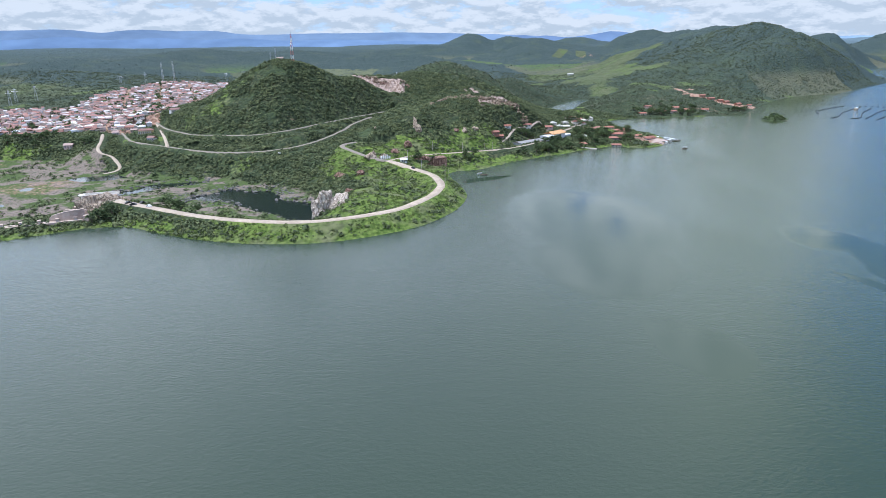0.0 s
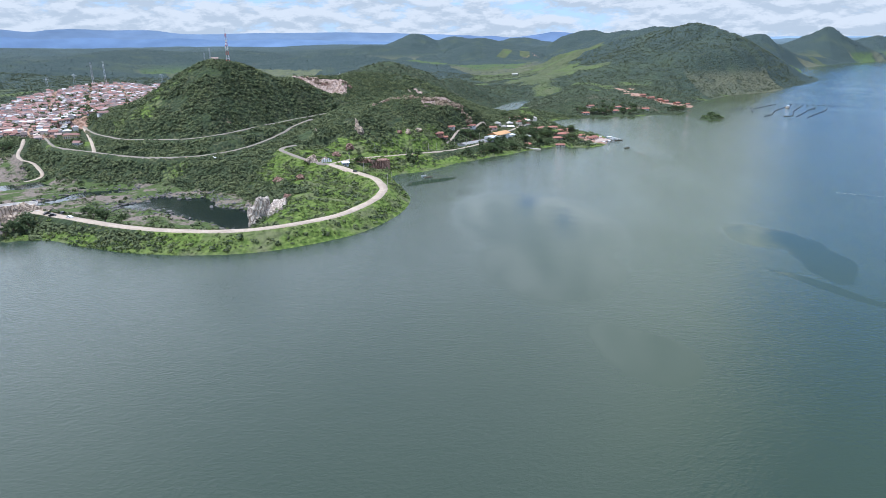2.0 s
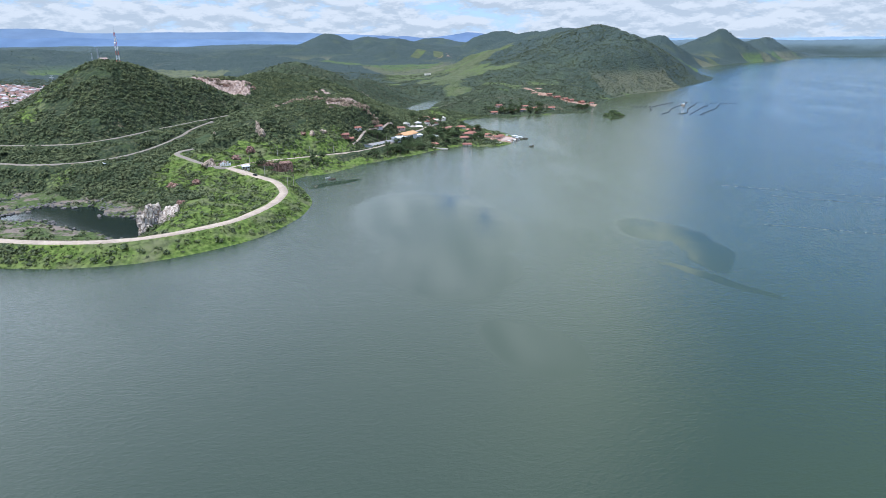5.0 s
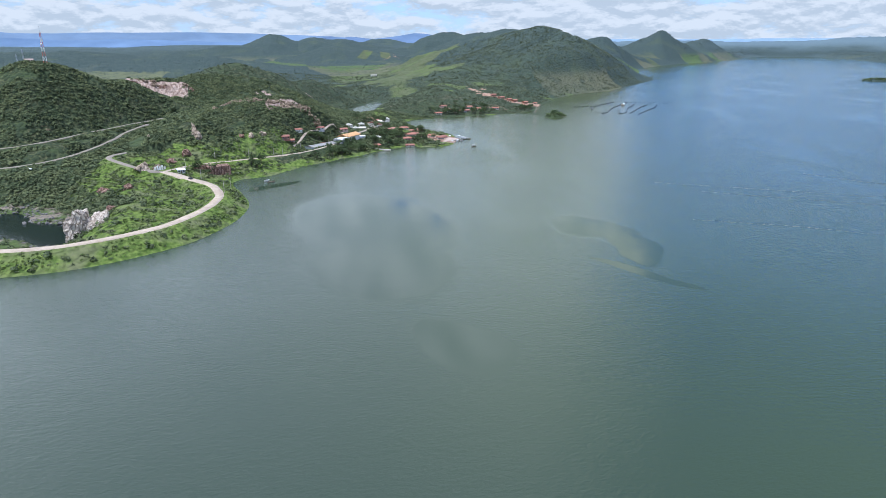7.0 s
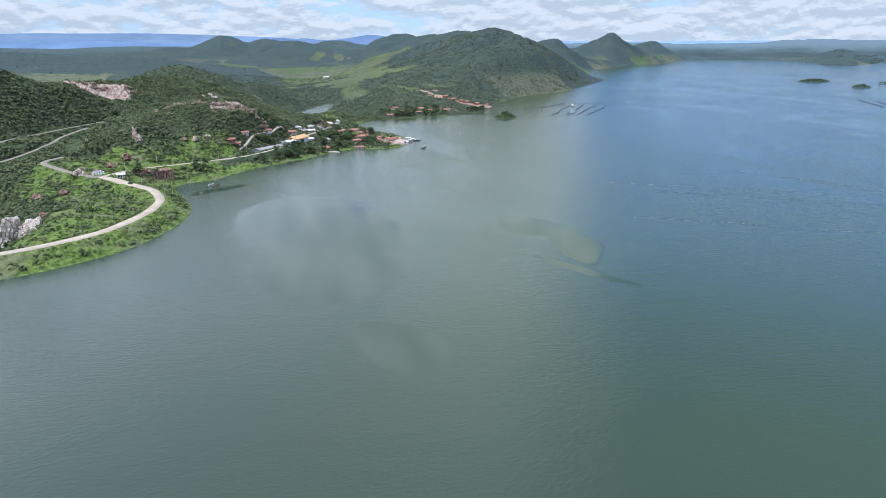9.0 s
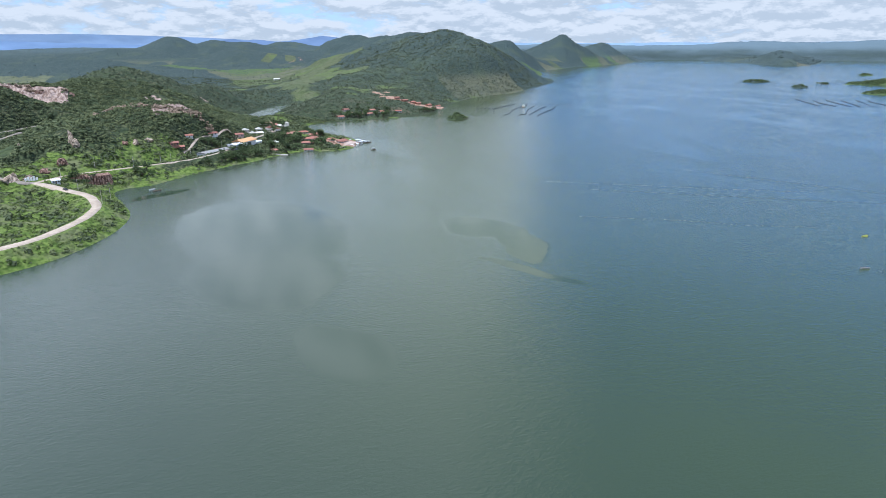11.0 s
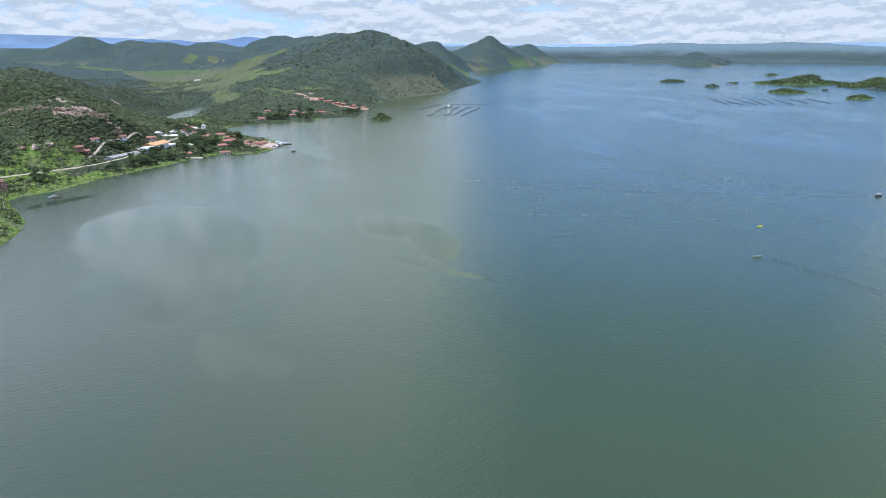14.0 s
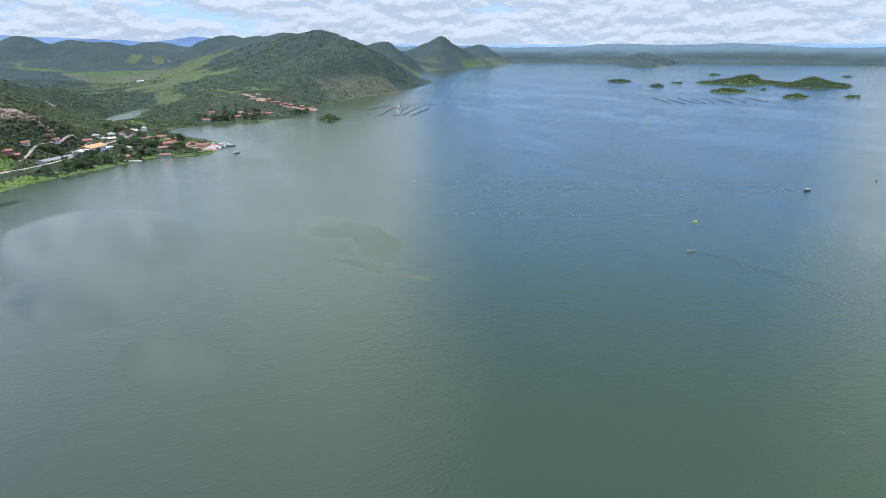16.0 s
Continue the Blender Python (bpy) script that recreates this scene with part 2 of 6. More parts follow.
# ridges: the half width of their flanks, and x, y, z along the crest
RIDGES = [(a, spline(b, 4)) for a, b in (
    (420, [(518, 2095, 32), (559, 2085, 54), (595, 2025, 76), (629, 1963, 100), (660, 1902, 116), (703, 1835, 121), (704, 1728, 126), (702, 1622, 124), (705, 1512, 130), (725, 1470, 124), (751, 1458, 110), (857, 1540, 82), (984, 1618, 52), (1092, 1659, 8)]),
    (330, [(705, 1512, 128), (634, 1487, 109), (558, 1430, 86), (484, 1359, 64), (424, 1315, 46)]),
    (300, [(725, 1470, 122), (690, 1380, 92), (640, 1290, 56), (590, 1210, 26)]),
    (110, [(185, 891, 9), (219, 946, 17), (259, 1019, 24), (324, 1117, 31), (393, 1202, 30), (472, 1239, 26)]),
    (430, [(1104, 2265, 61), (1207, 2282, 92), (1273, 2293, 107), (1311, 2272, 113), (1348, 2251, 109), (1445, 2287, 94), (1532, 2327, 57)]),
    (430, [(1744, 2889, 58), (1800, 2855, 88), (1857, 2820, 115), (1901, 2791, 141), (1934, 2769, 123), (2009, 2778, 99), (2102, 2810, 74), (2197, 2839, 45)]),
    (360, [(2226, 3115, 59), (2306, 3119, 84), (2358, 3081, 102), (2404, 3046, 108), (2490, 3042, 102), (2617, 3067, 83), (2746, 3089, 64), (2996, 3133, 38)]),
    (260, [(2765, 2660, 31), (2817, 2606, 52), (2853, 2567, 67), (2906, 2508, 73), (2955, 2452, 68), (3059, 2404, 65), (3237, 2336, 49), (3477, 2254, 43)]),
    (150, [(3937, 2557, 32), (4082, 2419, 46), (4178, 2294, 64), (4264, 2133, 71), (4353, 1948, 66), (4430, 1769, 60)]),
    (520, [(-1400, 1250, 40), (-989, 1504, 50), (-958, 1583, 58), (-922, 1718, 64), (-859, 1861, 62), (-838, 2088, 73), (-795, 2265, 80), (-692, 2298, 75), (-584, 2328, 73), (-509, 2345, 79), (-443, 2410, 70), (-332, 2478, 56)]),
    (420, [(-238, 2084, 60), (-175, 2091, 66), (-123, 2096, 70), (-68, 2049, 63), (12, 2002, 50)]),
    (360, [(223, 2897, 42), (299, 2891, 65), (350, 2886, 80), (408, 2879, 75), (494, 2867, 64)]),
    (300, [(-277, 3287, 60), (-173, 3295, 66), (-108, 3299, 77), (-44, 3301, 75), (56, 3302, 69)]),
    (430, [(-29, 3500, 67), (59, 3499, 102), (123, 3498, 132), (158, 3496, 137), (205, 3494, 125), (268, 3490, 102), (320, 3485, 118), (363, 3481, 118), (435, 3473, 106), (506, 3463, 108), (591, 3450, 88)]),
    (400, [(658, 3844, 86), (719, 3833, 104), (811, 3815, 103), (888, 3798, 81)]),
    (420, [(778, 3207, 66), (814, 3198, 93), (850, 3189, 113), (903, 3174, 130), (958, 3158, 139), (1006, 3143, 136), (1054, 3127, 118), (1091, 3114, 93)]))]


def crests(x, y):
    """Height that the ridges add: straight flanks, cut by gullies that die out at the crest."""
    total = 0.0
    for wide, line in RIDGES:
        dist, top = near_line(x, y, line, wide * 1.4)
        dist = dist * (1 + 0.22 * fbm(x, y, wide * 0.8, 3, 61))
        u = np.clip(1 - (np.sqrt(dist * dist + 144) - 12) / wide, 0, 1)
        gully = np.abs(fbm(x, y, wide * 0.34, 3, 63))
        spur = u ** 1.35 * (1 + 0.75 * (1 - u) * (0.36 - gully)) + 0.012 * fbm(x, y, 46, 3, 65)
        total = total + (np.maximum(top - 14, 0) * np.where(u > 0, np.maximum(spur, 0), 0)) ** 40
    return total ** (1 / 40)


def bumps(x, y, rows, power=3.0):
    total = 0.0
    for cx, cy, a, b, turn, h in rows:
        c, s = math.cos(radians(turn)), math.sin(radians(turn))
        u, v = ((x - cx) * c + (y - cy) * s) / a, ((y - cy) * c - (x - cx) * s) / b
        total = total + (h * np.exp(-0.75 * (u * u + v * v) / (0.35 + 0.65 * np.sqrt(u * u + v * v + 0.05)))) ** power
    return total ** (1 / power)

BASIN = spline([(-229, 419), (-202, 403), (-148, 370), (-94, 353), (-79, 359), (-83, 416), (-91, 465), (-129, 502), (-178, 533), (-227, 547), (-295, 579), (-338, 627), (-421, 635), (-622, 603), (-682, 409), (-413, 324), (-296, 347), (-258, 387), (-229, 419)], 3)
SCAR = spline([(392, 1129, 0), (398, 1090, 0), (396, 1035, 0), (418, 1006, 0), (448, 990, 0), (466, 984, 0)])
FIELD = spline([(293, 1267, 0), (337, 1354, 0), (390, 1528, 0), (456, 1759, 0)])
CLEARED = [np.array([(535, 2905, 0), (507, 2800, 0), (464, 2693, 0)], float), np.array([(620, 3000, 0), (590, 2850, 0), (563, 2704, 0)], float)]
FAR_TRACK = spline([(660, 2840, 0), (610, 2789, 0), (618, 2701, 0), (590, 2728, 0), (557, 2673, 0), (480, 2600, 0)])
TOWN = np.array([(-760, 900), (-623, 929), (-530, 945), (-545, 1005), (-566, 1135), (-530, 1290), (-478, 1318), (-415, 1350), (-375, 1180), (-345, 960), (-330, 800), (-310, 720),
                 (-330, 668), (-380, 690), (-431, 694), (-480, 694), (-600, 690), (-760, 690)], float)
# islands: x, y, half widths, turn, height
ISLES = [(424, 832, 15, 11, 0, 6), (1530, 1305, 44, 16, -33, 5), (1436, 1096, 27, 14, -33, 6), (1605, 1166, 32, 6, -33, 1.5), (1752, 1066, 116, 58, -36, 16), (1402, 880, 46, 20, -33, 6),
         (2140, 1420, 24, 14, -33, 4), (2130, 1275, 42, 20, -33, 7), (1545, 880, 20, 9, -33, 2.5), (1805, 902, 92, 54, -33, 18), (1745, 855, 74, 40, -44, 15), (1955, 690, 70, 56, -33, 18),
         (1372, 706, 30, 14, -33, 5), (1474, 644, 25, 9, -33, 2), (2390, 1092, 26, 12, -33, 3), (1351, 428, 110, 50, 20, 9)]


def signed(x, y, ring, reach=None):
    d, _ = near_line(x, y, np.vstack([ring, ring[:1]]), reach)
    return np.where(inside(x, y, ring), d, -d)


def land(x, y):
    """Height of the ground, and how far it is grass, bare soil, rock and wet meadow."""
    x, y = np.atleast_1d(np.asarray(x, float)), np.atleast_1d(np.asarray(y, float))
    r = np.hypot(x, y)
    wob = fbm(x, y, 26, 3, 40) * 2.2 * step(200, 600, r) + fbm(x, y, 140, 3, 44) * 10 * step(900, 2200, r)
    sd = -signed(x, y, LAKE) + wob * 0.6
    lag = signed(x, y, LAGOON, 160)
    sd = np.where(lag > -150, np.minimum(sd, -lag), sd)
    d = np.maximum(sd, 0)
    plain = 6 + 3 * fbm(x, y, 260, 3, 3) + 9 * step(900, 2200, r)
    rise = step(2300, 4600, r) * (64 - 44 * step(1500, 3200, x)) + step(2000, 4300, r) * (9 + 9 * step(1500, 3200, x)) * fbm(x, y, 700, 4, 5)
    far_bank = step(1500, 3200, x) * (66 * step(4560, 4930, r) + 13 * fbm(x, y, 420, 3, 6) * step(4500, 4700, r))
    ranges = (crests(x, y) ** 3 + np.maximum(rise + far_bank, 0) ** 3) ** (1 / 3)
    h = bumps(x, y, HILLS_NEAR)
    h = h * (1 - 0.75 * np.exp(-((x - 150) / 60) ** 2 - ((y - 835) / 95) ** 2))
    rough = fbm(x, y, 75, 4, 7) * 0.07 + fbm(x, y, 240, 3, 9) * 0.13
    b = signed(x, y, BASIN, 200) + fbm(x, y, 20, 2, 15) * 3
    h = h * np.where(np.hypot(x + 220, y - 480) < 420, step(0, 150, -b) ** 1.15, 1.0)
    h = np.maximum(h * (1 + rough * step(10, 40, h)) + fbm(x, y, 30, 3, 13) * 0.9, 0)
    h = (h ** 3 + ranges ** 3) ** (1 / 3)
    z = 1.3 * (1 - np.exp(-d / 4)) + plain * step(3, 80, d) + h * step(-6, 70 + 0.03 * r, d)
    z = np.where(sd <= 0, np.maximum(-0.15 + sd * 0.12, -6), z)
    isl = -3.2 + fbm(x, y, 55, 4, 21) * 1.9 + bumps(x, y, [(a, b, c * max(0.5, 0.8 - 0.018 * hh), e * max(0.5, 0.8 - 0.018 * hh), t, hh + 4) for a, b, c, e, t, hh in ISLES], 2.0)
    z = np.maximum(z, np.where(sd <= 0, isl, -9))
    low = step(-34, 10, b)
    wet = step(-5, 8, b)
    z = z * (1 - low) + low * (-9.2 + fbm(x, y, 30, 4, 17) * 0.9 + 0.82)
    flat = step(-26, 4, signed(x, y, FLAT, 60) + 6 * fbm(x, y, 30, 2, 71))
    z = z * (1 - flat) + flat * np.minimum(z, 1.3 * (1 - np.exp(-d / 4)) + 3.0 * step(2, 34, d) + 0.02 * np.maximum(y - 640, 0))
    for ring, deep in ((POOL, 3.5), (STREAM, 2.4), (POOLET, 2.0)):
        z = z - deep * step(-2.5, 2.5, signed(x, y, ring, 40) + 1.5 * fbm(x, y, 12, 2, 57))
    grass = 0.75 * (1 - step(5, 17, d)) * step(0.1, 1.0, d) * (1 - step(820, 1000, r)) + 0.9 * step(0.25, 0.8, fbm(x, y, 90, 3, 25)) * (1 - step(14, 34, h)) * (1 - step(1200, 2000, r))
    flank = np.exp(-((x + 238) / 48) ** 2 - ((y - 690) / 75) ** 2)
    grass = np.maximum(grass, step(0.3, 0.6, flank + 0.25 * fbm(x, y, 30, 3, 26)) * (0.22 + 0.30 * step(-0.2, 0.4, fbm(x, y, 20, 3, 28))))
    soil = 0.42 * step(0.3, 0.8, fbm(x, y, 55, 4, 27)) * step(-0.2, 0.5, fbm(x, y, 300, 2, 29)) * (1 - step(1000, 1250, r))
    rock = np.zeros(x.shape)
    dam = np.zeros(x.shape)
    for line, half in ROADS:
        dist, zr = near_line(x, y, line, 60)
        near = dist < 110
        _, rr = near_line(x, y, np.column_stack([line[:, :2], np.hypot(line[:, 0], line[:, 1])]), 60)
        z = np.where(near, np.minimum(z, zr + 1.3 * np.maximum(dist - half - 1.5, 0)), z)
        if line is not DAM_ROAD:
            # ground on the eye's side of a road is lowered to keep it in view
            below = (r < rr) & (dist < 42)
            z = np.where(below, np.minimum(z, zr - 0.10 * np.maximum(dist - half, 0) + 12 * step(24, 42, dist)), z)
        z = np.where(near, np.maximum(z, zr - (0.52 if line is DAM_ROAD else 1.0 if line is MID_ROAD else 0.5) * np.maximum(dist - half - 1.2, 0)), z)
        if line is DAM_ROAD:
            dam = 1 - step(14, 30, dist)
            grass = np.maximum(grass, 0.97 * (1 - step(38, 62, dist + 9 * fbm(x, y, 18, 3, 34))) * (1 - wet) * (0.25 + 0.75 * step(-150, -95, x)))
        soil = np.maximum(soil, 0.4 * (1 - step(half, half + 1.2 + 0.6 * fbm(x, y, 12, 2, 31), dist)))
    sc, _ = near_line(x, y, SCAR, 80)
    soil = np.maximum(soil, 0.9 * (1 - step(3, 12, sc - 8 * step(400, 425, x) + 11 * fbm(x, y, 16, 3, 33))))
    f, _ = near_line(x, y, FIELD, 400)
    grass = np.maximum(grass, 0.9 * (1 - step(50, 120, f + 70 * fbm(x, y, 90, 3, 35))))
    meadow = 1 - step(50, 120, f + 70 * fbm(x, y, 90, 3, 35))
    west = step(0, 120, 420 + 0.52 * (y - 1220) - x) * step(1080, 1200, y) * (1 - step(1900, 2300, y)) * step(150, 260, x)
    grass = np.maximum(grass, 0.85 * west * step(-0.1, 0.4, fbm(x, y, 130, 4, 53)) * (1 - step(22, 44, z)))
    for strip_line in CLEARED:
        grass = np.maximum(grass, 0.8 * (1 - step(16, 26, near_line(x, y, strip_line, 60)[0])))
    soil = np.maximum(soil, 0.48 * (1 - step(2, 8, near_line(x, y, FAR_TRACK, 40)[0])))
    soil = np.maximum(soil, 0.62 * step(-4, 6, signed(x, y, TOWN, 60)))
    tip = np.hypot((x - 216) / 22, (y - 664) / 26)
    soil = np.maximum(soil, 1 - step(0.7, 1.1, tip + 0.2 * fbm(x, y, 10, 3, 37)))
    # rock bands on the ridge, the quarry behind and the bare summit
    ledge = np.exp(-((z - 44) / 4.5) ** 2) * step(-20, 6, x) * (1 - step(84, 104, x)) * step(630, 644, y) * (1 - step(672, 690, y))
    face = 826 + 0.12 * (x + 75) + 5 * fbm(x, y * 0.2, 16, 3, 45)
    quarry = step(-124, -108, x) * (1 - step(-50, -38, x)) * step(800, 812, y) * (1 - step(846, 862, y))
    top = np.exp(-(((x - 15) / 26) ** 2 + ((y - 992) / 22) ** 2))
    rock = np.maximum.reduce([rock, ledge * step(-0.3, 0.2, fbm(x, y, 24, 3, 39)), step(0.5, 0.8, quarry) * (1 - step(838, 846, y + 4 * fbm(x, y, 12, 2, 46))) * step(806, 818, y + 5 * fbm(x, y, 12, 2, 48)), step(0.4, 0.7, top + 0.2 * fbm(x, y, 15, 3, 41)),
                              0.9 * step(0.55, 0.75, fbm(x, y, 45, 4, 43)) * step(18, 30, h) * (1 - step(900, 1300, r)) * step(-60, -20, x)])
    z = z * (1 - quarry) + quarry * (41 + (19 - 0.10 * (x + 103)) * (0.55 * step(-7, -1, y - face) + 0.45 * step(0, 9, y - face)) + 1.8 * fbm(x, y, 8, 3, 47))
    return z, np.clip(grass, 0, 1), np.clip(soil, 0, 1), np.clip(rock, 0, 1), np.maximum(wet, 0), sd, meadow


def ground_z(x, y):
    return float(land([x], [y])[0][0])


# ---------------------------------------------------------------- materials
def material(name, build):
    m = bpy.data.materials.new(name)
    m.use_nodes = True
    build(Nodes(m.node_tree))
    return m


def out(k, color, rough=0.8, bump=None, strength=0.5, dist=0.3, metal=0.0, spec=0.3):
    b = k.n("ShaderNodeBsdfPrincipled", {"Base Color": color if not isinstance(color, tuple) else (*color, 1), "Roughness": rough, "Metallic": metal, "Specular IOR Level": spec})
    if bump is not None:
        k.put(b.inputs["Normal"], k.n("ShaderNodeBump", {"Height": bump, "Strength": strength, "Distance": dist}).outputs[0])
    k.n("ShaderNodeOutputMaterial", {0: b})
    return b


def m_ground(k):
    pos = k.n("ShaderNodeNewGeometry").outputs["Position"]
    a = {n: k.n("ShaderNodeAttribute", attribute_name=n).outputs["Fac"] for n in ("grass", "soil", "rock", "wet", "far", "meadow", "far_haze", "plain")}
    fine, mid, wide = k.noise(pos, 0.35, 6), k.noise(pos, 0.06, 5), k.noise(pos, 0.012, 4)
    cells = k.n("ShaderNodeTexVoronoi", {"Vector": pos, "Scale": 0.26, "Randomness": 1.0}, feature="F1")
    crown = k.ramp(cells.outputs["Distance"], 0.1, 0.8, 1.0, 0.0)
    scrub = k.mix(k.ramp(fine, 0.38, 0.62), (0.026, 0.033, 0.017), (0.092, 0.098, 0.050))
    scrub = k.mix(k.ramp(mid, 0.4, 0.65), scrub, (0.050, 0.068, 0.030))
    scrub = k.mix(k.math("MULTIPLY", k.ramp(crown, 0.15, 0.5, 0.0, 1.0), 0.8), scrub, (0.034, 0.048, 0.026))
    scrub = k.mix(k.math("MULTIPLY", k.ramp(wide, 0.5, 0.7), 0.45), scrub, (0.075, 0.098, 0.046))
    # haze painted into the far scrub: its base colour turns bluish with distance
    hazed_woods = k.mix(k.ramp(fine, 0.35, 0.65), (0.037, 0.055, 0.053), (0.060, 0.082, 0.074))
    hazed_woods = k.mix(k.ramp(wide, 0.5, 0.75), hazed_woods, (0.066, 0.086, 0.062))
    hazed_woods = k.mix(k.math("MULTIPLY", a["far_haze"], k.ramp(k.noise(k.n("ShaderNodeMapping", {"Vector": pos, "Scale": (1.0, 1.0, 6.0)}).outputs[0], 0.004, 4), 0.35, 0.65, 0.25, 0.7)), hazed_woods, (0.098, 0.135, 0.150))
    # on the farthest rise the painted haze grows paler with height
    rim = k.math("MULTIPLY", k.ramp(a["far_haze"], 0.80, 0.93), k.ramp(k.math("ADD", k.n("ShaderNodeSeparateXYZ", {0: pos}).outputs[2], k.math("MULTIPLY", k.noise(pos, 0.003, 4), 60.0)), 56.0, 116.0, -0.4, 0.9))
    hazed_woods = k.mix(k.math("MAXIMUM", rim, 0.0), k.mix(k.math("MAXIMUM", k.math("MULTIPLY", rim, -1.0), 0.0), hazed_woods, (0.030, 0.046, 0.042)), (0.120, 0.165, 0.190))
    scrub = k.mix(a["far"], scrub, hazed_woods)
    grass = k.mix(k.ramp(fine, 0.34, 0.66), (0.060, 0.098, 0.020), (0.140, 0.188, 0.046))
    grass = k.mix(k.ramp(mid, 0.45, 0.7), grass, (0.130, 0.140, 0.068))
    field = k.mix(k.ramp(mid, 0.35, 0.65), (0.070, 0.090, 0.042), (0.100, 0.112, 0.060))
    field = k.mix(k.ramp(wide, 0.52, 0.56), field, (0.094, 0.122, 0.048))
    grass = k.mix(a["meadow"], grass, field)
    soil = k.mix(k.ramp(k.noise(pos, 0.2, 6, 0.65), 0.36, 0.64), (0.22, 0.125, 0.085), (0.42, 0.285, 0.21))
    rock = k.mix(k.ramp(k.noise(k.n("ShaderNodeMapping", {"Vector": pos, "Scale": (1.0, 0.6, 0.22)}).outputs[0], 0.4, 8, 0.68), 0.35, 0.65), (0.17, 0.115, 0.09), (0.40, 0.31, 0.255))
    wet = k.mix(k.ramp(k.noise(pos, 0.045, 6, 0.62), 0.46, 0.56), (0.072, 0.100, 0.034), (0.190, 0.155, 0.128))
    wet = k.mix(k.ramp(fine, 0.52, 0.7), wet, (0.060, 0.074, 0.040))

    def edge(f):
        return k.ramp(k.math("ADD", f, k.math("MULTIPLY", k.math("SUBTRACT", fine, 0.5), 0.7)), 0.35, 0.6)
    cell = k.n("ShaderNodeTexVoronoi", {"Vector": k.n("ShaderNodeMapping", {"Vector": pos, "Rotation": (0, 0, 0.4), "Scale": (1.0, 0.45, 0.0)}).outputs[0], "Scale": 0.0062, "Randomness": 0.9}, feature="F1").outputs["Color"]
    pick = k.n("ShaderNodeSeparateColor", {0: cell})
    lot = k.mix(pick.outputs[1], (0.078, 0.098, 0.048), (0.150, 0.142, 0.092))
    lot = k.mix(k.ramp(pick.outputs[2], 0.6, 0.7), lot, (0.088, 0.128, 0.046))
    # far lots fade to blue-grey, haze put into their colour
    lot = k.mix(k.math("MULTIPLY", a["far_haze"], 0.6), lot, (0.105, 0.140, 0.140))
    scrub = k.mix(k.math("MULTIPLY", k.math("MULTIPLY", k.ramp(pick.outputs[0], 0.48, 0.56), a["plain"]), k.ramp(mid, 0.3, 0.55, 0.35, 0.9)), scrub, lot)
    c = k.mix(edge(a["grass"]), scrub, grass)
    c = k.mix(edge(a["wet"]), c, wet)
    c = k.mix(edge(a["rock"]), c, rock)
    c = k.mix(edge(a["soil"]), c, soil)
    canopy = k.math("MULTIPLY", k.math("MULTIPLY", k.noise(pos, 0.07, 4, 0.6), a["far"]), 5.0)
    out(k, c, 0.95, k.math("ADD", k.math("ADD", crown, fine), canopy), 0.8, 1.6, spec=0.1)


# calm patches of the lake: x, y, half widths, turn, and how far their reflection is dulled
CALM = [(86, 368, 47, 76, 8, 0.3), (76, 284, 36, 44, 0, 0.3), (199, 320, 20, 26, 0, 0.8), (206, 284, 13, 38, -14, 0.8), (188, 244, 5, 32, 25, 0.8), (34, 484, 7, 24, -50, 0.8), (87, 203, 14, 28, 16, 0.0)]


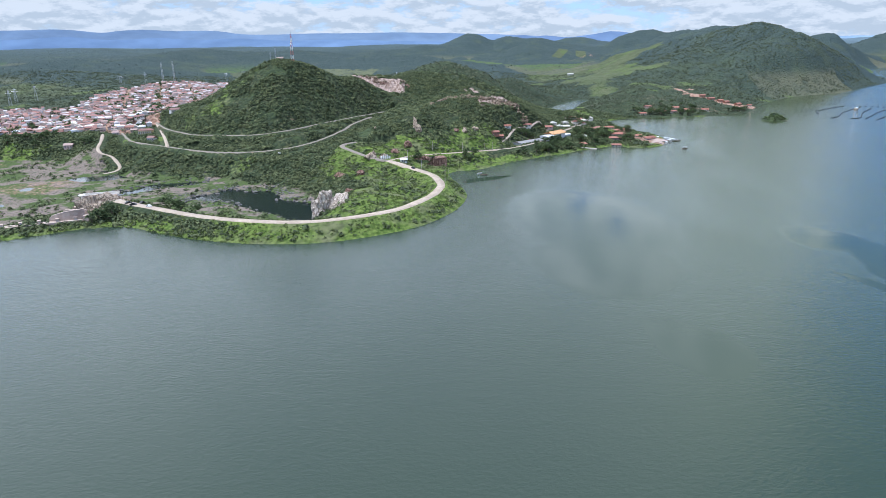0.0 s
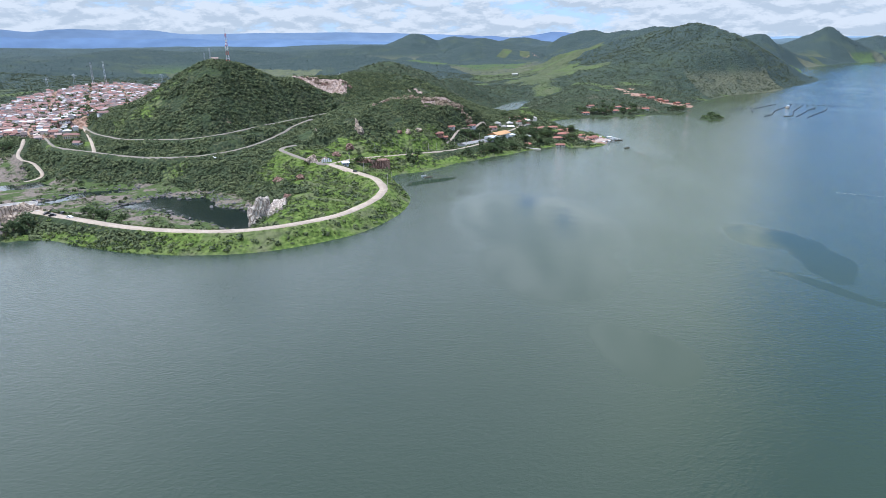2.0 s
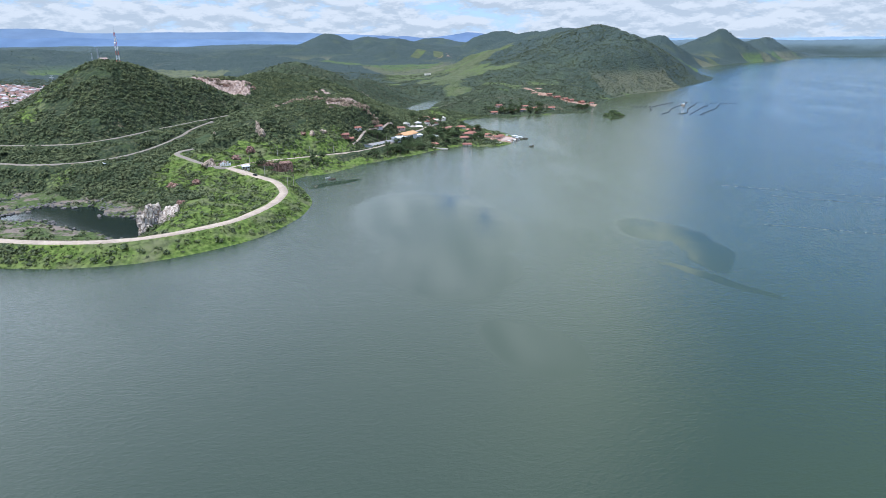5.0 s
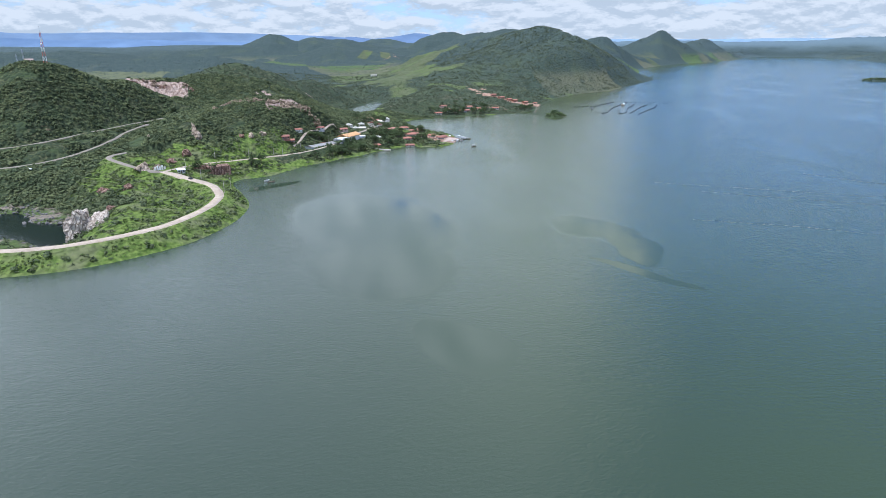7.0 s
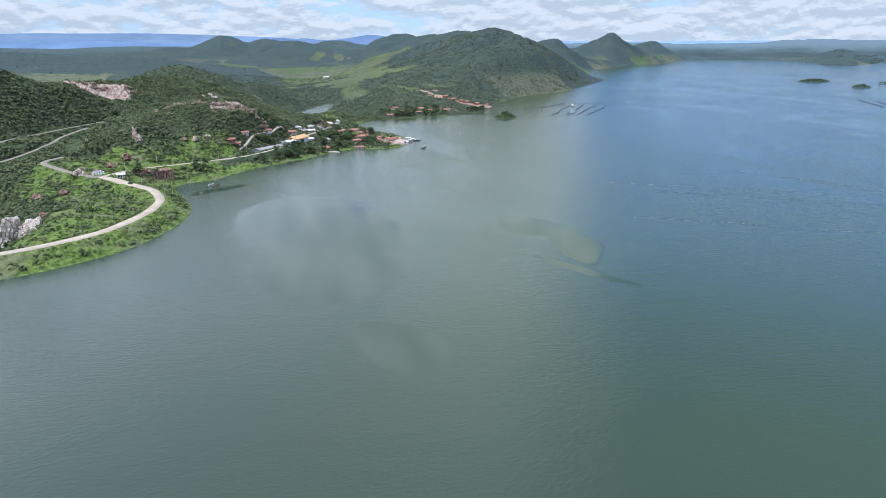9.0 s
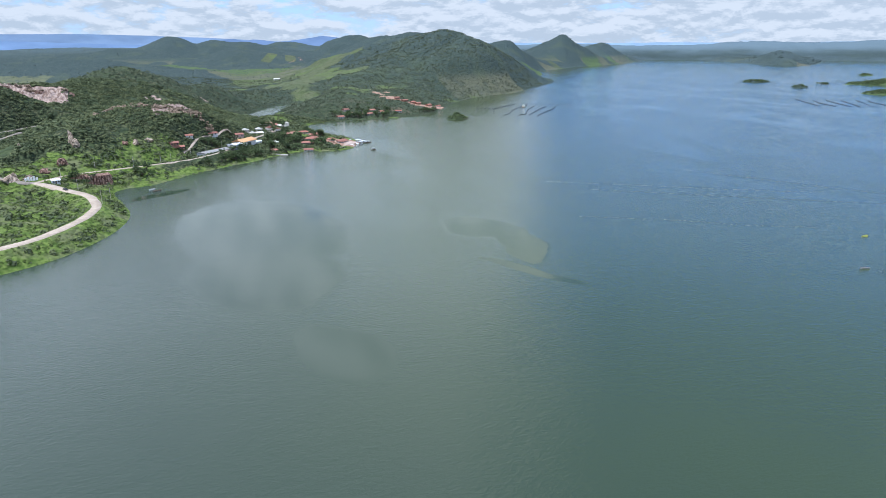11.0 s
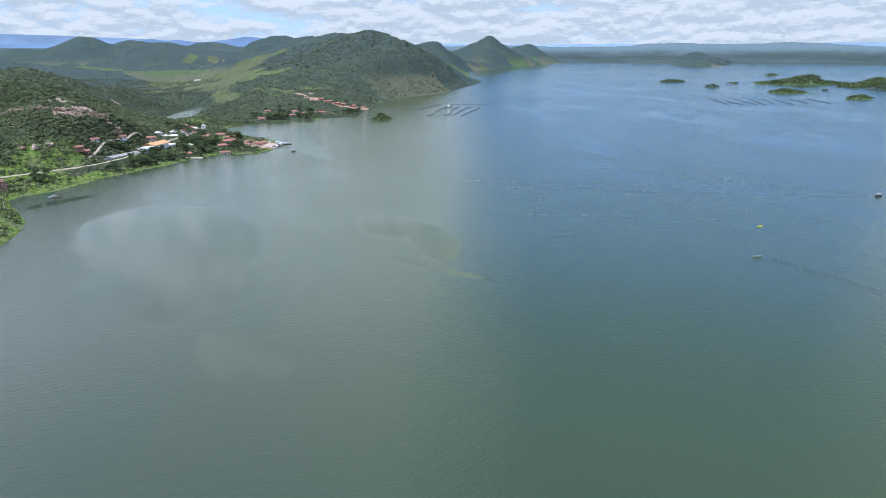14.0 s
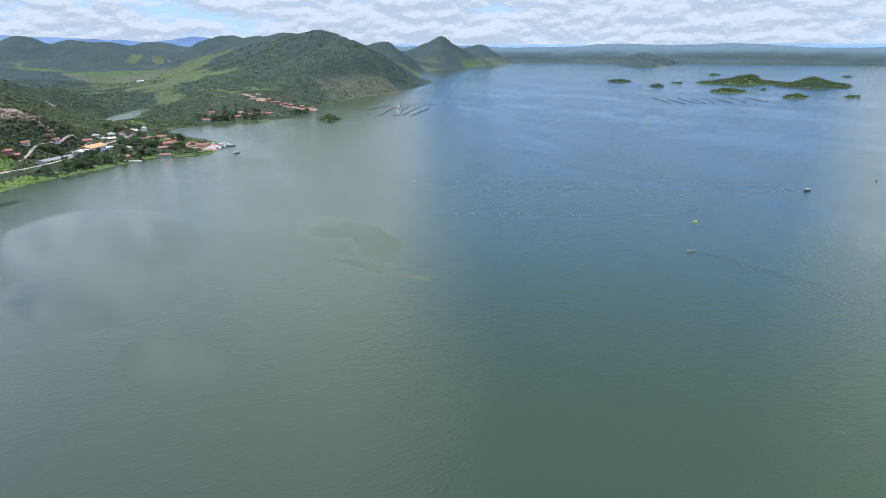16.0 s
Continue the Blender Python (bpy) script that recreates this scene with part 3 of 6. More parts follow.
def m_water(deep, shallow, calm=()):
    def build(k):
        pos = k.n("ShaderNodeNewGeometry").outputs["Position"]
        turned = k.n("ShaderNodeMapping", {"Vector": pos, "Rotation": (0, 0, radians(24)), "Scale": (0.55, 1.0, 1.0)}).outputs[0]
        small = k.math("SUBTRACT", k.noise(turned, 0.95, 4, 0.62, 0.4), 0.5)
        chop = k.math("SUBTRACT", k.noise(turned, 0.22, 3, 0.55, 0.5), 0.5)
        swell = k.noise(turned, 0.05, 2, 0.5, 0.3)
        trains = k.n("ShaderNodeTexWave", {"Vector": k.n("ShaderNodeMapping", {"Vector": pos, "Rotation": (0, 0, radians(-33))}).outputs[0], "Scale": 0.16, "Distortion": 5.0, "Detail": 2.0, "Detail Scale": 0.25}, wave_profile="SIN").outputs["Fac"]
        patch = k.noise(k.n("ShaderNodeMapping", {"Vector": pos, "Rotation": (0, 0, radians(-30)), "Scale": (1.0, 0.45, 1.0)}).outputs[0], 0.0085, 5, 0.55, 1.2)
        xyz = k.n("ShaderNodeSeparateXYZ", {0: pos})
        windy = k.ramp(patch, 0.36, 0.60, 0.55, 1.0)
        reach = k.n("ShaderNodeVectorMath", {0: pos, 1: (80.0, 150.0, 0.0)}, operation="DISTANCE").outputs["Value"]
        if calm:
            drift = k.n("ShaderNodeTexNoise", {"Vector": pos, "Scale": 0.028, "Detail": 1.0, "Roughness": 0.4}).outputs["Color"]
            drift = k.n("ShaderNodeVectorMath", {0: k.n("ShaderNodeVectorMath", {0: drift, 1: (0.5, 0.5, 0.5)}, operation="SUBTRACT").outputs[0], "Scale": 18.0}, operation="SCALE").outputs[0]
            moved = k.n("ShaderNodeVectorMath", {0: pos, 1: drift}, operation="ADD").outputs[0]
            near, gloss_cut = 9.0, 0.0
            for cx, cy, a, b, turn, thick in calm:
                m = k.n("ShaderNodeMapping", {"Vector": moved, "Location": (cx, cy, 0), "Rotation": (0, 0, radians(turn)), "Scale": (a, b, 1000.0)}, vector_type="TEXTURE").outputs[0]
                far = k.n("ShaderNodeVectorMath", {0: m}, operation="LENGTH").outputs["Value"]
                near = k.math("MINIMUM", near, far)
                gloss_cut = k.math("MAXIMUM", gloss_cut, k.ramp(far, 0.90, 1.06, thick, 0.0))
            windy = k.math("MULTIPLY", windy, k.ramp(near, 0.80, 1.12, 0.14, 1.0))
        tint = k.ramp(k.math("ADD", xyz.outputs[0], k.math("MULTIPLY", k.noise(pos, 0.0035, 3), 240.0)), 120.0, 360.0)
        body = k.mix(tint, deep, shallow)
        hgt = k.math("ADD", k.math("MULTIPLY", small, k.ramp(windy, 0, 1, 0.04, 2.3)), k.math("ADD", k.math("MULTIPLY", chop, k.ramp(windy, 0, 1, 0.06, 1.3)), k.math("MULTIPLY", swell, 0.4)))
        hgt = k.math("ADD", hgt, k.math("MULTIPLY", k.math("MULTIPLY", k.math("SUBTRACT", trains, 0.5), k.ramp(k.noise(pos, 0.012, 3), 0.45, 0.65)), k.ramp(windy, 0, 1, 0.02, 0.12)))
        b = out(k, body, 0.1, k.math("MULTIPLY", hgt, k.ramp(reach, 150.0, 900.0, 1.0, 0.8)) if calm else k.math("MULTIPLY", hgt, 0.12), 0.13, 1.0, spec=0.5)
        b.inputs["IOR"].default_value = 1.33
        k.put(b.inputs["Roughness"], k.ramp(windy, 0, 1, 0.03, 0.08))
        # specular is lowered in the patches to paint in their darker reflection
        if calm:
            k.put(b.inputs["Specular IOR Level"], k.ramp(gloss_cut, 0.0, 1.0, 0.54, 0.36))
    return build


def m_foliage(dark, light, yellow):
    def build(k):
        pos = k.n("ShaderNodeNewGeometry")
        rnd = pos.outputs["Random Per Island"]
        fine = k.noise(pos.outputs["Position"], 1.6, 4, 0.65)
        c = k.mix(k.ramp(fine, 0.3, 0.7), dark, light)
        c = k.mix(k.ramp(rnd, 0.6, 1.0, 0.0, 0.5), c, yellow)
        c = k.mix(k.ramp(rnd, 0.0, 0.3, 0.4, 0.0), c, dark)
        stand = k.noise(pos.outputs["Position"], 0.09, 3, 0.6)
        c = k.mix(k.ramp(stand, 0.42, 0.66, 0.0, 0.55), c, yellow)
        c = k.mix(k.ramp(stand, 0.34, 0.48, 0.5, 0.0), c, dark)
        out(k, c, 0.8, fine, 0.5, 0.4, spec=0.15)
    return build


def m_rock(dark, light):
    """Weathered rock with upright cracks and stained faces."""
    def build(k):
        pos = k.n("ShaderNodeNewGeometry").outputs["Position"]
        tall = k.n("ShaderNodeMapping", {"Vector": pos, "Scale": (1.0, 1.0, 0.4)}).outputs[0]
        bent = k.n("ShaderNodeVectorMath", {0: tall, 1: k.n("ShaderNodeTexNoise", {"Vector": pos, "Scale": 0.5, "Detail": 3.0}).outputs["Color"]}, operation="ADD").outputs[0]
        crack = k.ramp(k.n("ShaderNodeTexVoronoi", {"Vector": bent, "Scale": 0.5}, feature="DISTANCE_TO_EDGE").outputs["Distance"], 0.0, 0.09)
        f = k.noise(tall, 0.7, 7, 0.7)
        c = k.mix(k.ramp(f, 0.36, 0.62), dark, light)
        c = k.mix(k.math("MULTIPLY", k.ramp(k.noise(pos, 0.16, 3), 0.5, 0.7), 0.6), c, tuple(0.8 * a + 0.2 * b for a, b in zip(dark, light)))
        c = k.mix(crack, tuple(0.75 * v for v in dark), c)
        out(k, c, 0.92, k.math("ADD", k.math("MULTIPLY", f, 1.4), crack), 0.9, 0.7, spec=0.15)
    return build


def m_plain(a, b, scale=0.8, rough=0.85, metal=0.0, bump=0.3, d=0.05):
    def build(k):
        obj = k.n("ShaderNodeTexCoord").outputs["Object"]
        f, g = k.noise(obj, scale, 6, 0.6), k.noise(obj, scale * 0.12, 3)
        rnd = k.n("ShaderNodeObjectInfo").outputs["Random"]
        c = k.mix(k.ramp(f, 0.3, 0.7), a, b)
        c = k.mix(k.math("MULTIPLY", k.ramp(g, 0.4, 0.7), 0.35), c, tuple(0.6 * v for v in a))
        c = k.mix(k.math("MULTIPLY", rnd, 0.3), c, tuple(0.72 * v for v in b))
        out(k, c, rough, f, bump, d, metal)
    return build


GROUND = material("ground", m_ground)
WATER = material("lake_water", m_water((0.031, 0.047, 0.033), (0.042, 0.060, 0.024), CALM))
POND = material("dark_pond_water", m_water((0.010, 0.017, 0.015), (0.014, 0.020, 0.015)))
SHRUB = material("shrub_leaves", m_foliage((0.050, 0.068, 0.034), (0.108, 0.132, 0.060), (0.150, 0.165, 0.072)))
LUSH = material("tree_leaves", m_foliage((0.032, 0.050, 0.022), (0.078, 0.108, 0.042), (0.105, 0.138, 0.052)))
DIRT_ROAD = material("pale_dirt_road", m_plain((0.335, 0.265, 0.200), (0.445, 0.365, 0.285), 0.6))
GREY_ROAD = material("worn_asphalt", m_plain((0.195, 0.165, 0.130), (0.265, 0.230, 0.185), 0.6))
ROCK = material("pale_rock", m_rock((0.38, 0.31, 0.25), (0.66, 0.58, 0.49)))


# ---------------------------------------------------------------- meshes
def mesh_from(name, verts, faces, mat, smooth=False):
    """A mesh out of arrays; faces are rows of three or four."""
    me = bpy.data.meshes.new(name)
    verts, faces = np.asarray(verts, np.float32), np.asarray(faces, np.int32)
    n = faces.shape[1]
    me.vertices.add(len(verts))
    me.vertices.foreach_set("co", verts.ravel())
    me.loops.add(faces.size)
    me.loops.foreach_set("vertex_index", faces.ravel())
    me.polygons.add(len(faces))
    me.polygons.foreach_set("loop_start", np.arange(0, faces.size, n, dtype=np.int32))
    me.polygons.foreach_set("use_smooth", np.full(len(faces), smooth))
    me.update(calc_edges=True)
    me.materials.append(mat)
    return me


def part(name, bm, mat, parent=None, label=""):
    me = bpy.data.meshes.new(name)
    bm.to_mesh(me)
    bm.free()
    me.materials.append(mat)
    ob = new(name, me)
    ob.parent = parent
    return tagged(ob, label)


# the ground: one sheet out to the horizon, finest where the shores lie nearest
AZ = np.concatenate([np.arange(-180, -76, 3.0), np.arange(-76, 42, 0.15), np.arange(42, 180, 3.0)])
RAD = np.concatenate([[0.0, 120.0, 230.0], np.geomspace(285, 4950, 430)])
ga, gr = np.meshgrid(np.radians(AZ), RAD, indexing="ij")
gx, gy = 25 - gr * np.sin(ga), 5 + gr * np.cos(ga)
gz, g_grass, g_soil, g_rock, g_wet, g_sd, g_meadow = (v.reshape(gx.shape) for v in land(gx.ravel(), gy.ravel()))
leafy = np.clip(1 - g_grass - g_soil - g_rock - g_wet, 0, 1) * step(2, 12, g_sd)
gz = gz + leafy * (0.6 + 1.5 * step(700, 1600, gr)) * fbm(gx, gy, 11, 2, 51) * step(300, 500, gr)
na, nr = gx.shape
ia, ir = np.meshgrid(np.arange(na), np.arange(nr - 1), indexing="ij")
q = np.stack([ia * nr + ir, ia * nr + ir + 1, (ia + 1) % na * nr + ir + 1, (ia + 1) % na * nr + ir], -1).reshape(-1, 4)
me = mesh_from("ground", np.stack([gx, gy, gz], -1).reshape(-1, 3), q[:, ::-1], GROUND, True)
# distance masks weight the painted haze; all distant grass counts as meadow
for key, v in (("grass", g_grass), ("soil", g_soil), ("rock", g_rock), ("wet", g_wet), ("meadow", np.maximum(g_meadow, step(1000, 1300, gr))), ("far", step(750, 1900, gr)), ("far_haze", step(3000, 5000, gr)), ("plain", (1 - step(26, 46, gz)) * step(1050, 1500, gr) * (1 - step(3900, 4500, gr)))):
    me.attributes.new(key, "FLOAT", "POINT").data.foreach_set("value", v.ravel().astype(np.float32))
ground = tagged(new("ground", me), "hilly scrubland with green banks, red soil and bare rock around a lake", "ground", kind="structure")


def disc(name, ring, z, mat):
    bm = bmesh.new()
    bm.faces.new([bm.verts.new((a, b, z)) for a, b in ring])
    bmesh.ops.triangulate(bm, faces=bm.faces[:])
    bmesh.ops.recalc_face_normals(bm, faces=bm.faces[:])
    if bm.faces[0].normal.z < 0:
        bmesh.ops.reverse_faces(bm, faces=bm.faces[:])
    return part(name, bm, mat)


# the lake lies east of the dam; the valley below the dam is lower and dry
cut = [(-626, 171), (-413, 295), (-296, 323), (-239, 338), (-203, 367), (-183, 379), (-147, 358), (-93, 340), (-58, 344), (-27, 365), (-6, 402), (-2, 437), (-12, 474), (-30, 501), (-20, 535), (59, 580), (99, 635), (128, 773), (118, 890), (117, 1083), (236, 1223), (324, 1082), (681, 1367), (966, 1746), (1600, 2700), (2200, 3400)]
lake_ring = cut + [(25 + 4700 * math.cos(radians(a)), 5 + 4700 * math.sin(radians(a))) for a in np.linspace(56, -194, 60)]
lake = tagged(disc("water", lake_ring, 0.0, WATER), "green-grey reservoir water with faint wind ripples", "lake", kind="structure")
pool = tagged(disc("water", [(a, b) for a, b in BASIN[:-1]], -9.35, POND), "dark still pool and puddles on the wet meadow below the dam", "pond", kind="structure")


def strip(name, line, half, mat, label):
    t = np.gradient(line[:, :2], axis=0)
    t /= np.linalg.norm(t, axis=1)[:, None]
    rows = []
    for off, dz in ((-half - 0.6, -0.9), (-half, 0.34), (0, 0.42), (half, 0.34), (half + 0.6, -0.9)):
        wob = 0.35 * fbm(line[:, 0] + off * 9, line[:, 1], 9, 2, 61) if abs(off) > 1 else 0
        rows.append(np.stack([line[:, 0] - t[:, 1] * (off + wob), line[:, 1] + t[:, 0] * (off + wob), line[:, 2] + dz], -1))
    v = np.stack(rows, 1)
    n, m = v.shape[:2]
    i, j = np.meshgrid(np.arange(n - 1), np.arange(m - 1), indexing="ij")
    f = np.stack([i * m + j, (i + 1) * m + j, (i + 1) * m + j + 1, i * m + j + 1], -1).reshape(-1, 4)
    return tagged(new(name, mesh_from(name, v.reshape(-1, 3), f[:, ::-1], mat, True)), label, "road", kind="structure")


strip("road", DAM_ROAD, 2.6, DIRT_ROAD, "pale dirt road along the crest of the curved dam")
strip("road", HOOK_ROAD, 1.9, GREY_ROAD, "grey road climbing round the spur")
strip("road", SHORE_ROAD, 1.2, DIRT_ROAD, "narrow pale road above the lake shore")
strip("road", MID_ROAD, 1.15, GREY_ROAD, "grey valley road towards the town")
strip("road", UPPER_ROAD, 1.1, GREY_ROAD, "road cut round the foot of the conical hill")
strip("road", LINK_ROAD, 1.3, DIRT_ROAD, "pale dirt lane that joins the valley road to the upper road")
strip("road", TOWN_ROAD, 1.3, DIRT_ROAD, "dirt track winding down from the town")

# ---------------------------------------------------------------- scrub
RNG = np.random.default_rng(5)


def clump_template(leaves, seed):
    """A ragged bush of the unit size: leaf sprays that mostly face outwards."""
    r = np.random.default_rng(seed)
    i = np.arange(leaves) + 0.5
    up = 1.0 - 1.35 * i / leaves + r.normal(0, 0.08, leaves)
    up = np.clip(up, -0.4, 1.0)
    turn = i * 2.39996 + r.normal(0, 0.3, leaves)
    flat = np.sqrt(np.maximum(1 - up * up, 0.02))
    d = np.stack([flat * np.cos(turn), flat * np.sin(turn), up], -1)
    mid = d * (0.58 + 0.38 * r.random((leaves, 1)))
    n = d + 0.42 * r.normal(0, 1, (leaves, 3))
    n /= np.linalg.norm(n, axis=1)[:, None]
    a = np.cross(n, r.normal(0, 1, (leaves, 3)))
    a /= np.linalg.norm(a, axis=1)[:, None]
    b = np.cross(n, a)
    size = 1.55 / math.sqrt(leaves) * (0.85 + 0.6 * r.random((leaves, 1)))
    v = np.stack([mid + size * (a * math.cos(q) + b * math.sin(q)) for q in (0.0, 2.1, 4.2)], 1).reshape(-1, 3)
    v[:, 2] = np.where(v[:, 2] < 0, v[:, 2] * 0.6, v[:, 2] * 0.95)
    return v, np.arange(3 * leaves).reshape(-1, 3)


def stone_template(seed):
    """A lumpy stone of the unit size."""
    bm = bmesh.new()
    bmesh.ops.create_icosphere(bm, subdivisions=1, radius=1.0)
    v = np.array([p.co[:] for p in bm.verts])
    f = np.array([[p.index for p in face.verts] for face in bm.faces])
    bm.free()
    return v * (0.7 + 0.5 * np.random.default_rng(seed).random((len(v), 1))), f


def scatter(name, x, y, z, size, sub, mat, label, tall=0.8):
    temps = [clump_template(sub, 70 + i) if sub else stone_template(70 + i) for i in range(6)]
    n = len(x)
    ang, kind = RNG.random(n) * 6.28, RNG.integers(0, 6, n)
    vs, fs, base = [], [], 0
    for i, (v, f) in enumerate(temps):
        m = np.nonzero(kind == i)[0]
        if not len(m):
            continue
        c, s = np.cos(ang[m])[:, None], np.sin(ang[m])[:, None]
        sx = size[m][:, None]
        px = (v[None, :, 0] * c - v[None, :, 1] * s) * sx * (0.8 + 0.4 * RNG.random((len(m), 1))) + x[m][:, None]
        py = (v[None, :, 0] * s + v[None, :, 1] * c) * sx * (0.8 + 0.4 * RNG.random((len(m), 1))) + y[m][:, None]
        pz = v[None, :, 2] * sx * tall * (0.7 + 0.6 * RNG.random((len(m), 1))) + z[m][:, None] + 0.25 * sx
        vs.append(np.stack([px, py, pz], -1).reshape(-1, 3))
        fs.append((f[None] + (np.arange(len(m)) * len(v))[:, None, None] + base).reshape(-1, 3))
        base += len(m) * len(v)
    return tagged(new(name, mesh_from(name, np.vstack(vs), np.vstack(fs), mat)), label, "shrubs", kind="stuff")


def sow(count, r0, r1, a0, a1, seed):
    r = np.random.default_rng(seed)
    rad = np.sqrt(r.random(count) * (r1 * r1 - r0 * r0) + r0 * r0)
    az = np.radians(a0 + r.random(count) * (a1 - a0))
    x, y = 25 - rad * np.sin(az), 5 + rad * np.cos(az)
    z, gra, soi, roc, wet, sd, mea = land(x, y)
    keep = ((sd > 3) | (z > 1.0)) & (r.random(count) < np.clip(1.05 - 0.90 * gra - 1.3 * soi - 1.0 * roc - 0.97 * wet - 0.32 * mea, 0.0, 1)) & (fbm(x, y, 16, 2, 81) > -0.75)
    for line, half in ROADS:
        dist = near_line(x, y, line, 40)[0]
        _, rr = near_line(x, y, np.column_stack([line[:, :2], np.hypot(line[:, 0], line[:, 1])]), 40)
        keep &= dist > half + np.where((np.hypot(x, y) < rr) & (dist < 30), 4.5, 1.8)
    keep &= signed(x, y, POOL, 30) < -1
    return x[keep], y[keep], z[keep]


# leaf colours of the outer rings are greyed to stand for haze
MIDSHRUB = material("hazed_mid_scrub", m_foliage((0.058, 0.074, 0.046), (0.102, 0.120, 0.070), (0.124, 0.140, 0.078)))
FARWOOD = material("hazed_far_woods", m_foliage((0.070, 0.092, 0.080), (0.096, 0.118, 0.098), (0.104, 0.126, 0.102)))
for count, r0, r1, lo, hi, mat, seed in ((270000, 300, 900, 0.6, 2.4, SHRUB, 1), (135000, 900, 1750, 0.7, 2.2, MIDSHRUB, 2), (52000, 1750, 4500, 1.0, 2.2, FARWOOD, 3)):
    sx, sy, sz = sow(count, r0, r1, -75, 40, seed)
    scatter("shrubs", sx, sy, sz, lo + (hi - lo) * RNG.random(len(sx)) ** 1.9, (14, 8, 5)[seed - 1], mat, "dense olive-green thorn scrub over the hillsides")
tx, ty = RNG.uniform(-760, -310, 2600), RNG.uniform(690, 1350, 2600)
tk = inside(tx, ty, TOWN) & (fbm(tx, ty, 60, 3, 91) > -0.1)
scatter("shrubs", tx[tk], ty[tk], land(tx[tk], ty[tk])[0] + 1.5, RNG.uniform(1.6, 3.4, tk.sum()), 16, LUSH, "dark garden trees between the town houses", 1.1)

# rank bushes on the banks at the west end of the dam
bx, by = RNG.uniform(-400, 10, 44000), RNG.uniform(280, 480, 44000)
bz, _, _, _, b_wet, b_sd, _ = land(bx, by)
b_road = near_line(bx, by, DAM_ROAD, 60)[0]
bk = (b_sd > 0.8) & (b_wet < 0.3) & (b_road > 5) & (b_road < 60) & (fbm(bx, by, 17, 3, 83) > 0.22 + 0.85 * step(-150, -70, bx)) & (np.hypot(bx + 217, by - 400) > 15)
scatter("shrubs", bx[bk], by[bk], bz[bk], 0.35 + 1.4 * RNG.random(bk.sum()) ** 2, 14, SHRUB, "rank dark-green bushes on the bank of the dam", 0.9)

# woods on the far eastern shore, haze put into their leaf colour, and on the islands
EASTWOOD = material("hazed_east_woods", m_foliage((0.046, 0.066, 0.064), (0.070, 0.094, 0.086), (0.082, 0.106, 0.092)))
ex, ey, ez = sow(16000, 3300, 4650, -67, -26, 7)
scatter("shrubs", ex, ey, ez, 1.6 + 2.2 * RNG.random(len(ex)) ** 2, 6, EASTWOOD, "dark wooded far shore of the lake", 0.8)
for cx, cy, a_, b_, t_, h_ in ISLES:
    n_ = int(min(1500, 1.0 * a_ * b_ / 3.2)) + 60
    u_, v_ = RNG.normal(0, 0.75, n_) * a_, RNG.normal(0, 0.75, n_) * b_
    c_, s_ = math.cos(radians(t_)), math.sin(radians(t_))
    ix_, iy_ = cx + u_ * c_ - v_ * s_, cy + u_ * s_ + v_ * c_
    iz_ = land(ix_, iy_)[0]
    ok_ = iz_ > 0.5
    if ok_.sum() > 3:
        scatter("shrubs", ix_[ok_], iy_[ok_], iz_[ok_], (1.2 + 0.012 * min(a_, 90)) * RNG.uniform(0.7, 2.0, ok_.sum()), 14, LUSH, "thick green scrub covering an island", 0.9)

# tufts and seedlings in the grass of the dam
TUFT = material("grass_tufts", m_foliage((0.050, 0.078, 0.018), (0.098, 0.140, 0.034), (0.150, 0.170, 0.055)))
ux, uy = RNG.uniform(-330, 30, 60000), RNG.uniform(290, 560, 60000)
uz, _, u_soil, _, u_wet, u_sd, _ = land(ux, uy)
u_road = np.minimum(near_line(ux, uy, DAM_ROAD, 70)[0], near_line(ux, uy, HOOK_ROAD, 20)[0] + 1)
uk = (u_sd > 0.4) & (u_wet < 0.2) & (u_soil < 0.5) & (u_road > 4.2) & (u_road < 60) & (fbm(ux, uy, 11, 3, 85) > -0.35) & (RNG.random(60000) < 0.8)
scatter("grass", ux[uk], uy[uk], uz[uk] - 0.1, 0.25 + 0.75 * RNG.random(uk.sum()) ** 2.5, 8, TUFT, "bright green tufts and weeds on the grassy dam", 0.75)

# ---------------------------------------------------------------- more materials
def m_palette(colors, rough=0.85, per_island=False):
    """Weathered paint or tile whose colour varies from piece to piece."""
    def build(k):
        geo = k.n("ShaderNodeNewGeometry")
        rnd = geo.outputs["Random Per Island"] if per_island else k.n("ShaderNodeObjectInfo").outputs["Random"]
        r = k.n("ShaderNodeValToRGB", {0: rnd})
        r.color_ramp.interpolation = "CONSTANT"
        for i, c in enumerate(colors):
            e = r.color_ramp.elements[i] if i < 2 else r.color_ramp.elements.new(i / len(colors))
            e.position, e.color = i / len(colors), (*c, 1)
        stain = k.noise(geo.outputs["Position"], 0.5, 6, 0.65)
        dirt = k.noise(geo.outputs["Position"], 3.0, 4, 0.6)
        c = k.mix(k.math("MULTIPLY", k.ramp(stain, 0.45, 0.75), 0.45), r.outputs[0], (0.22, 0.17, 0.14))
        c = k.mix(k.math("MULTIPLY", dirt, 0.35), c, (0.22, 0.18, 0.16))
        out(k, c, rough, dirt, 0.4, 0.05)
    return build


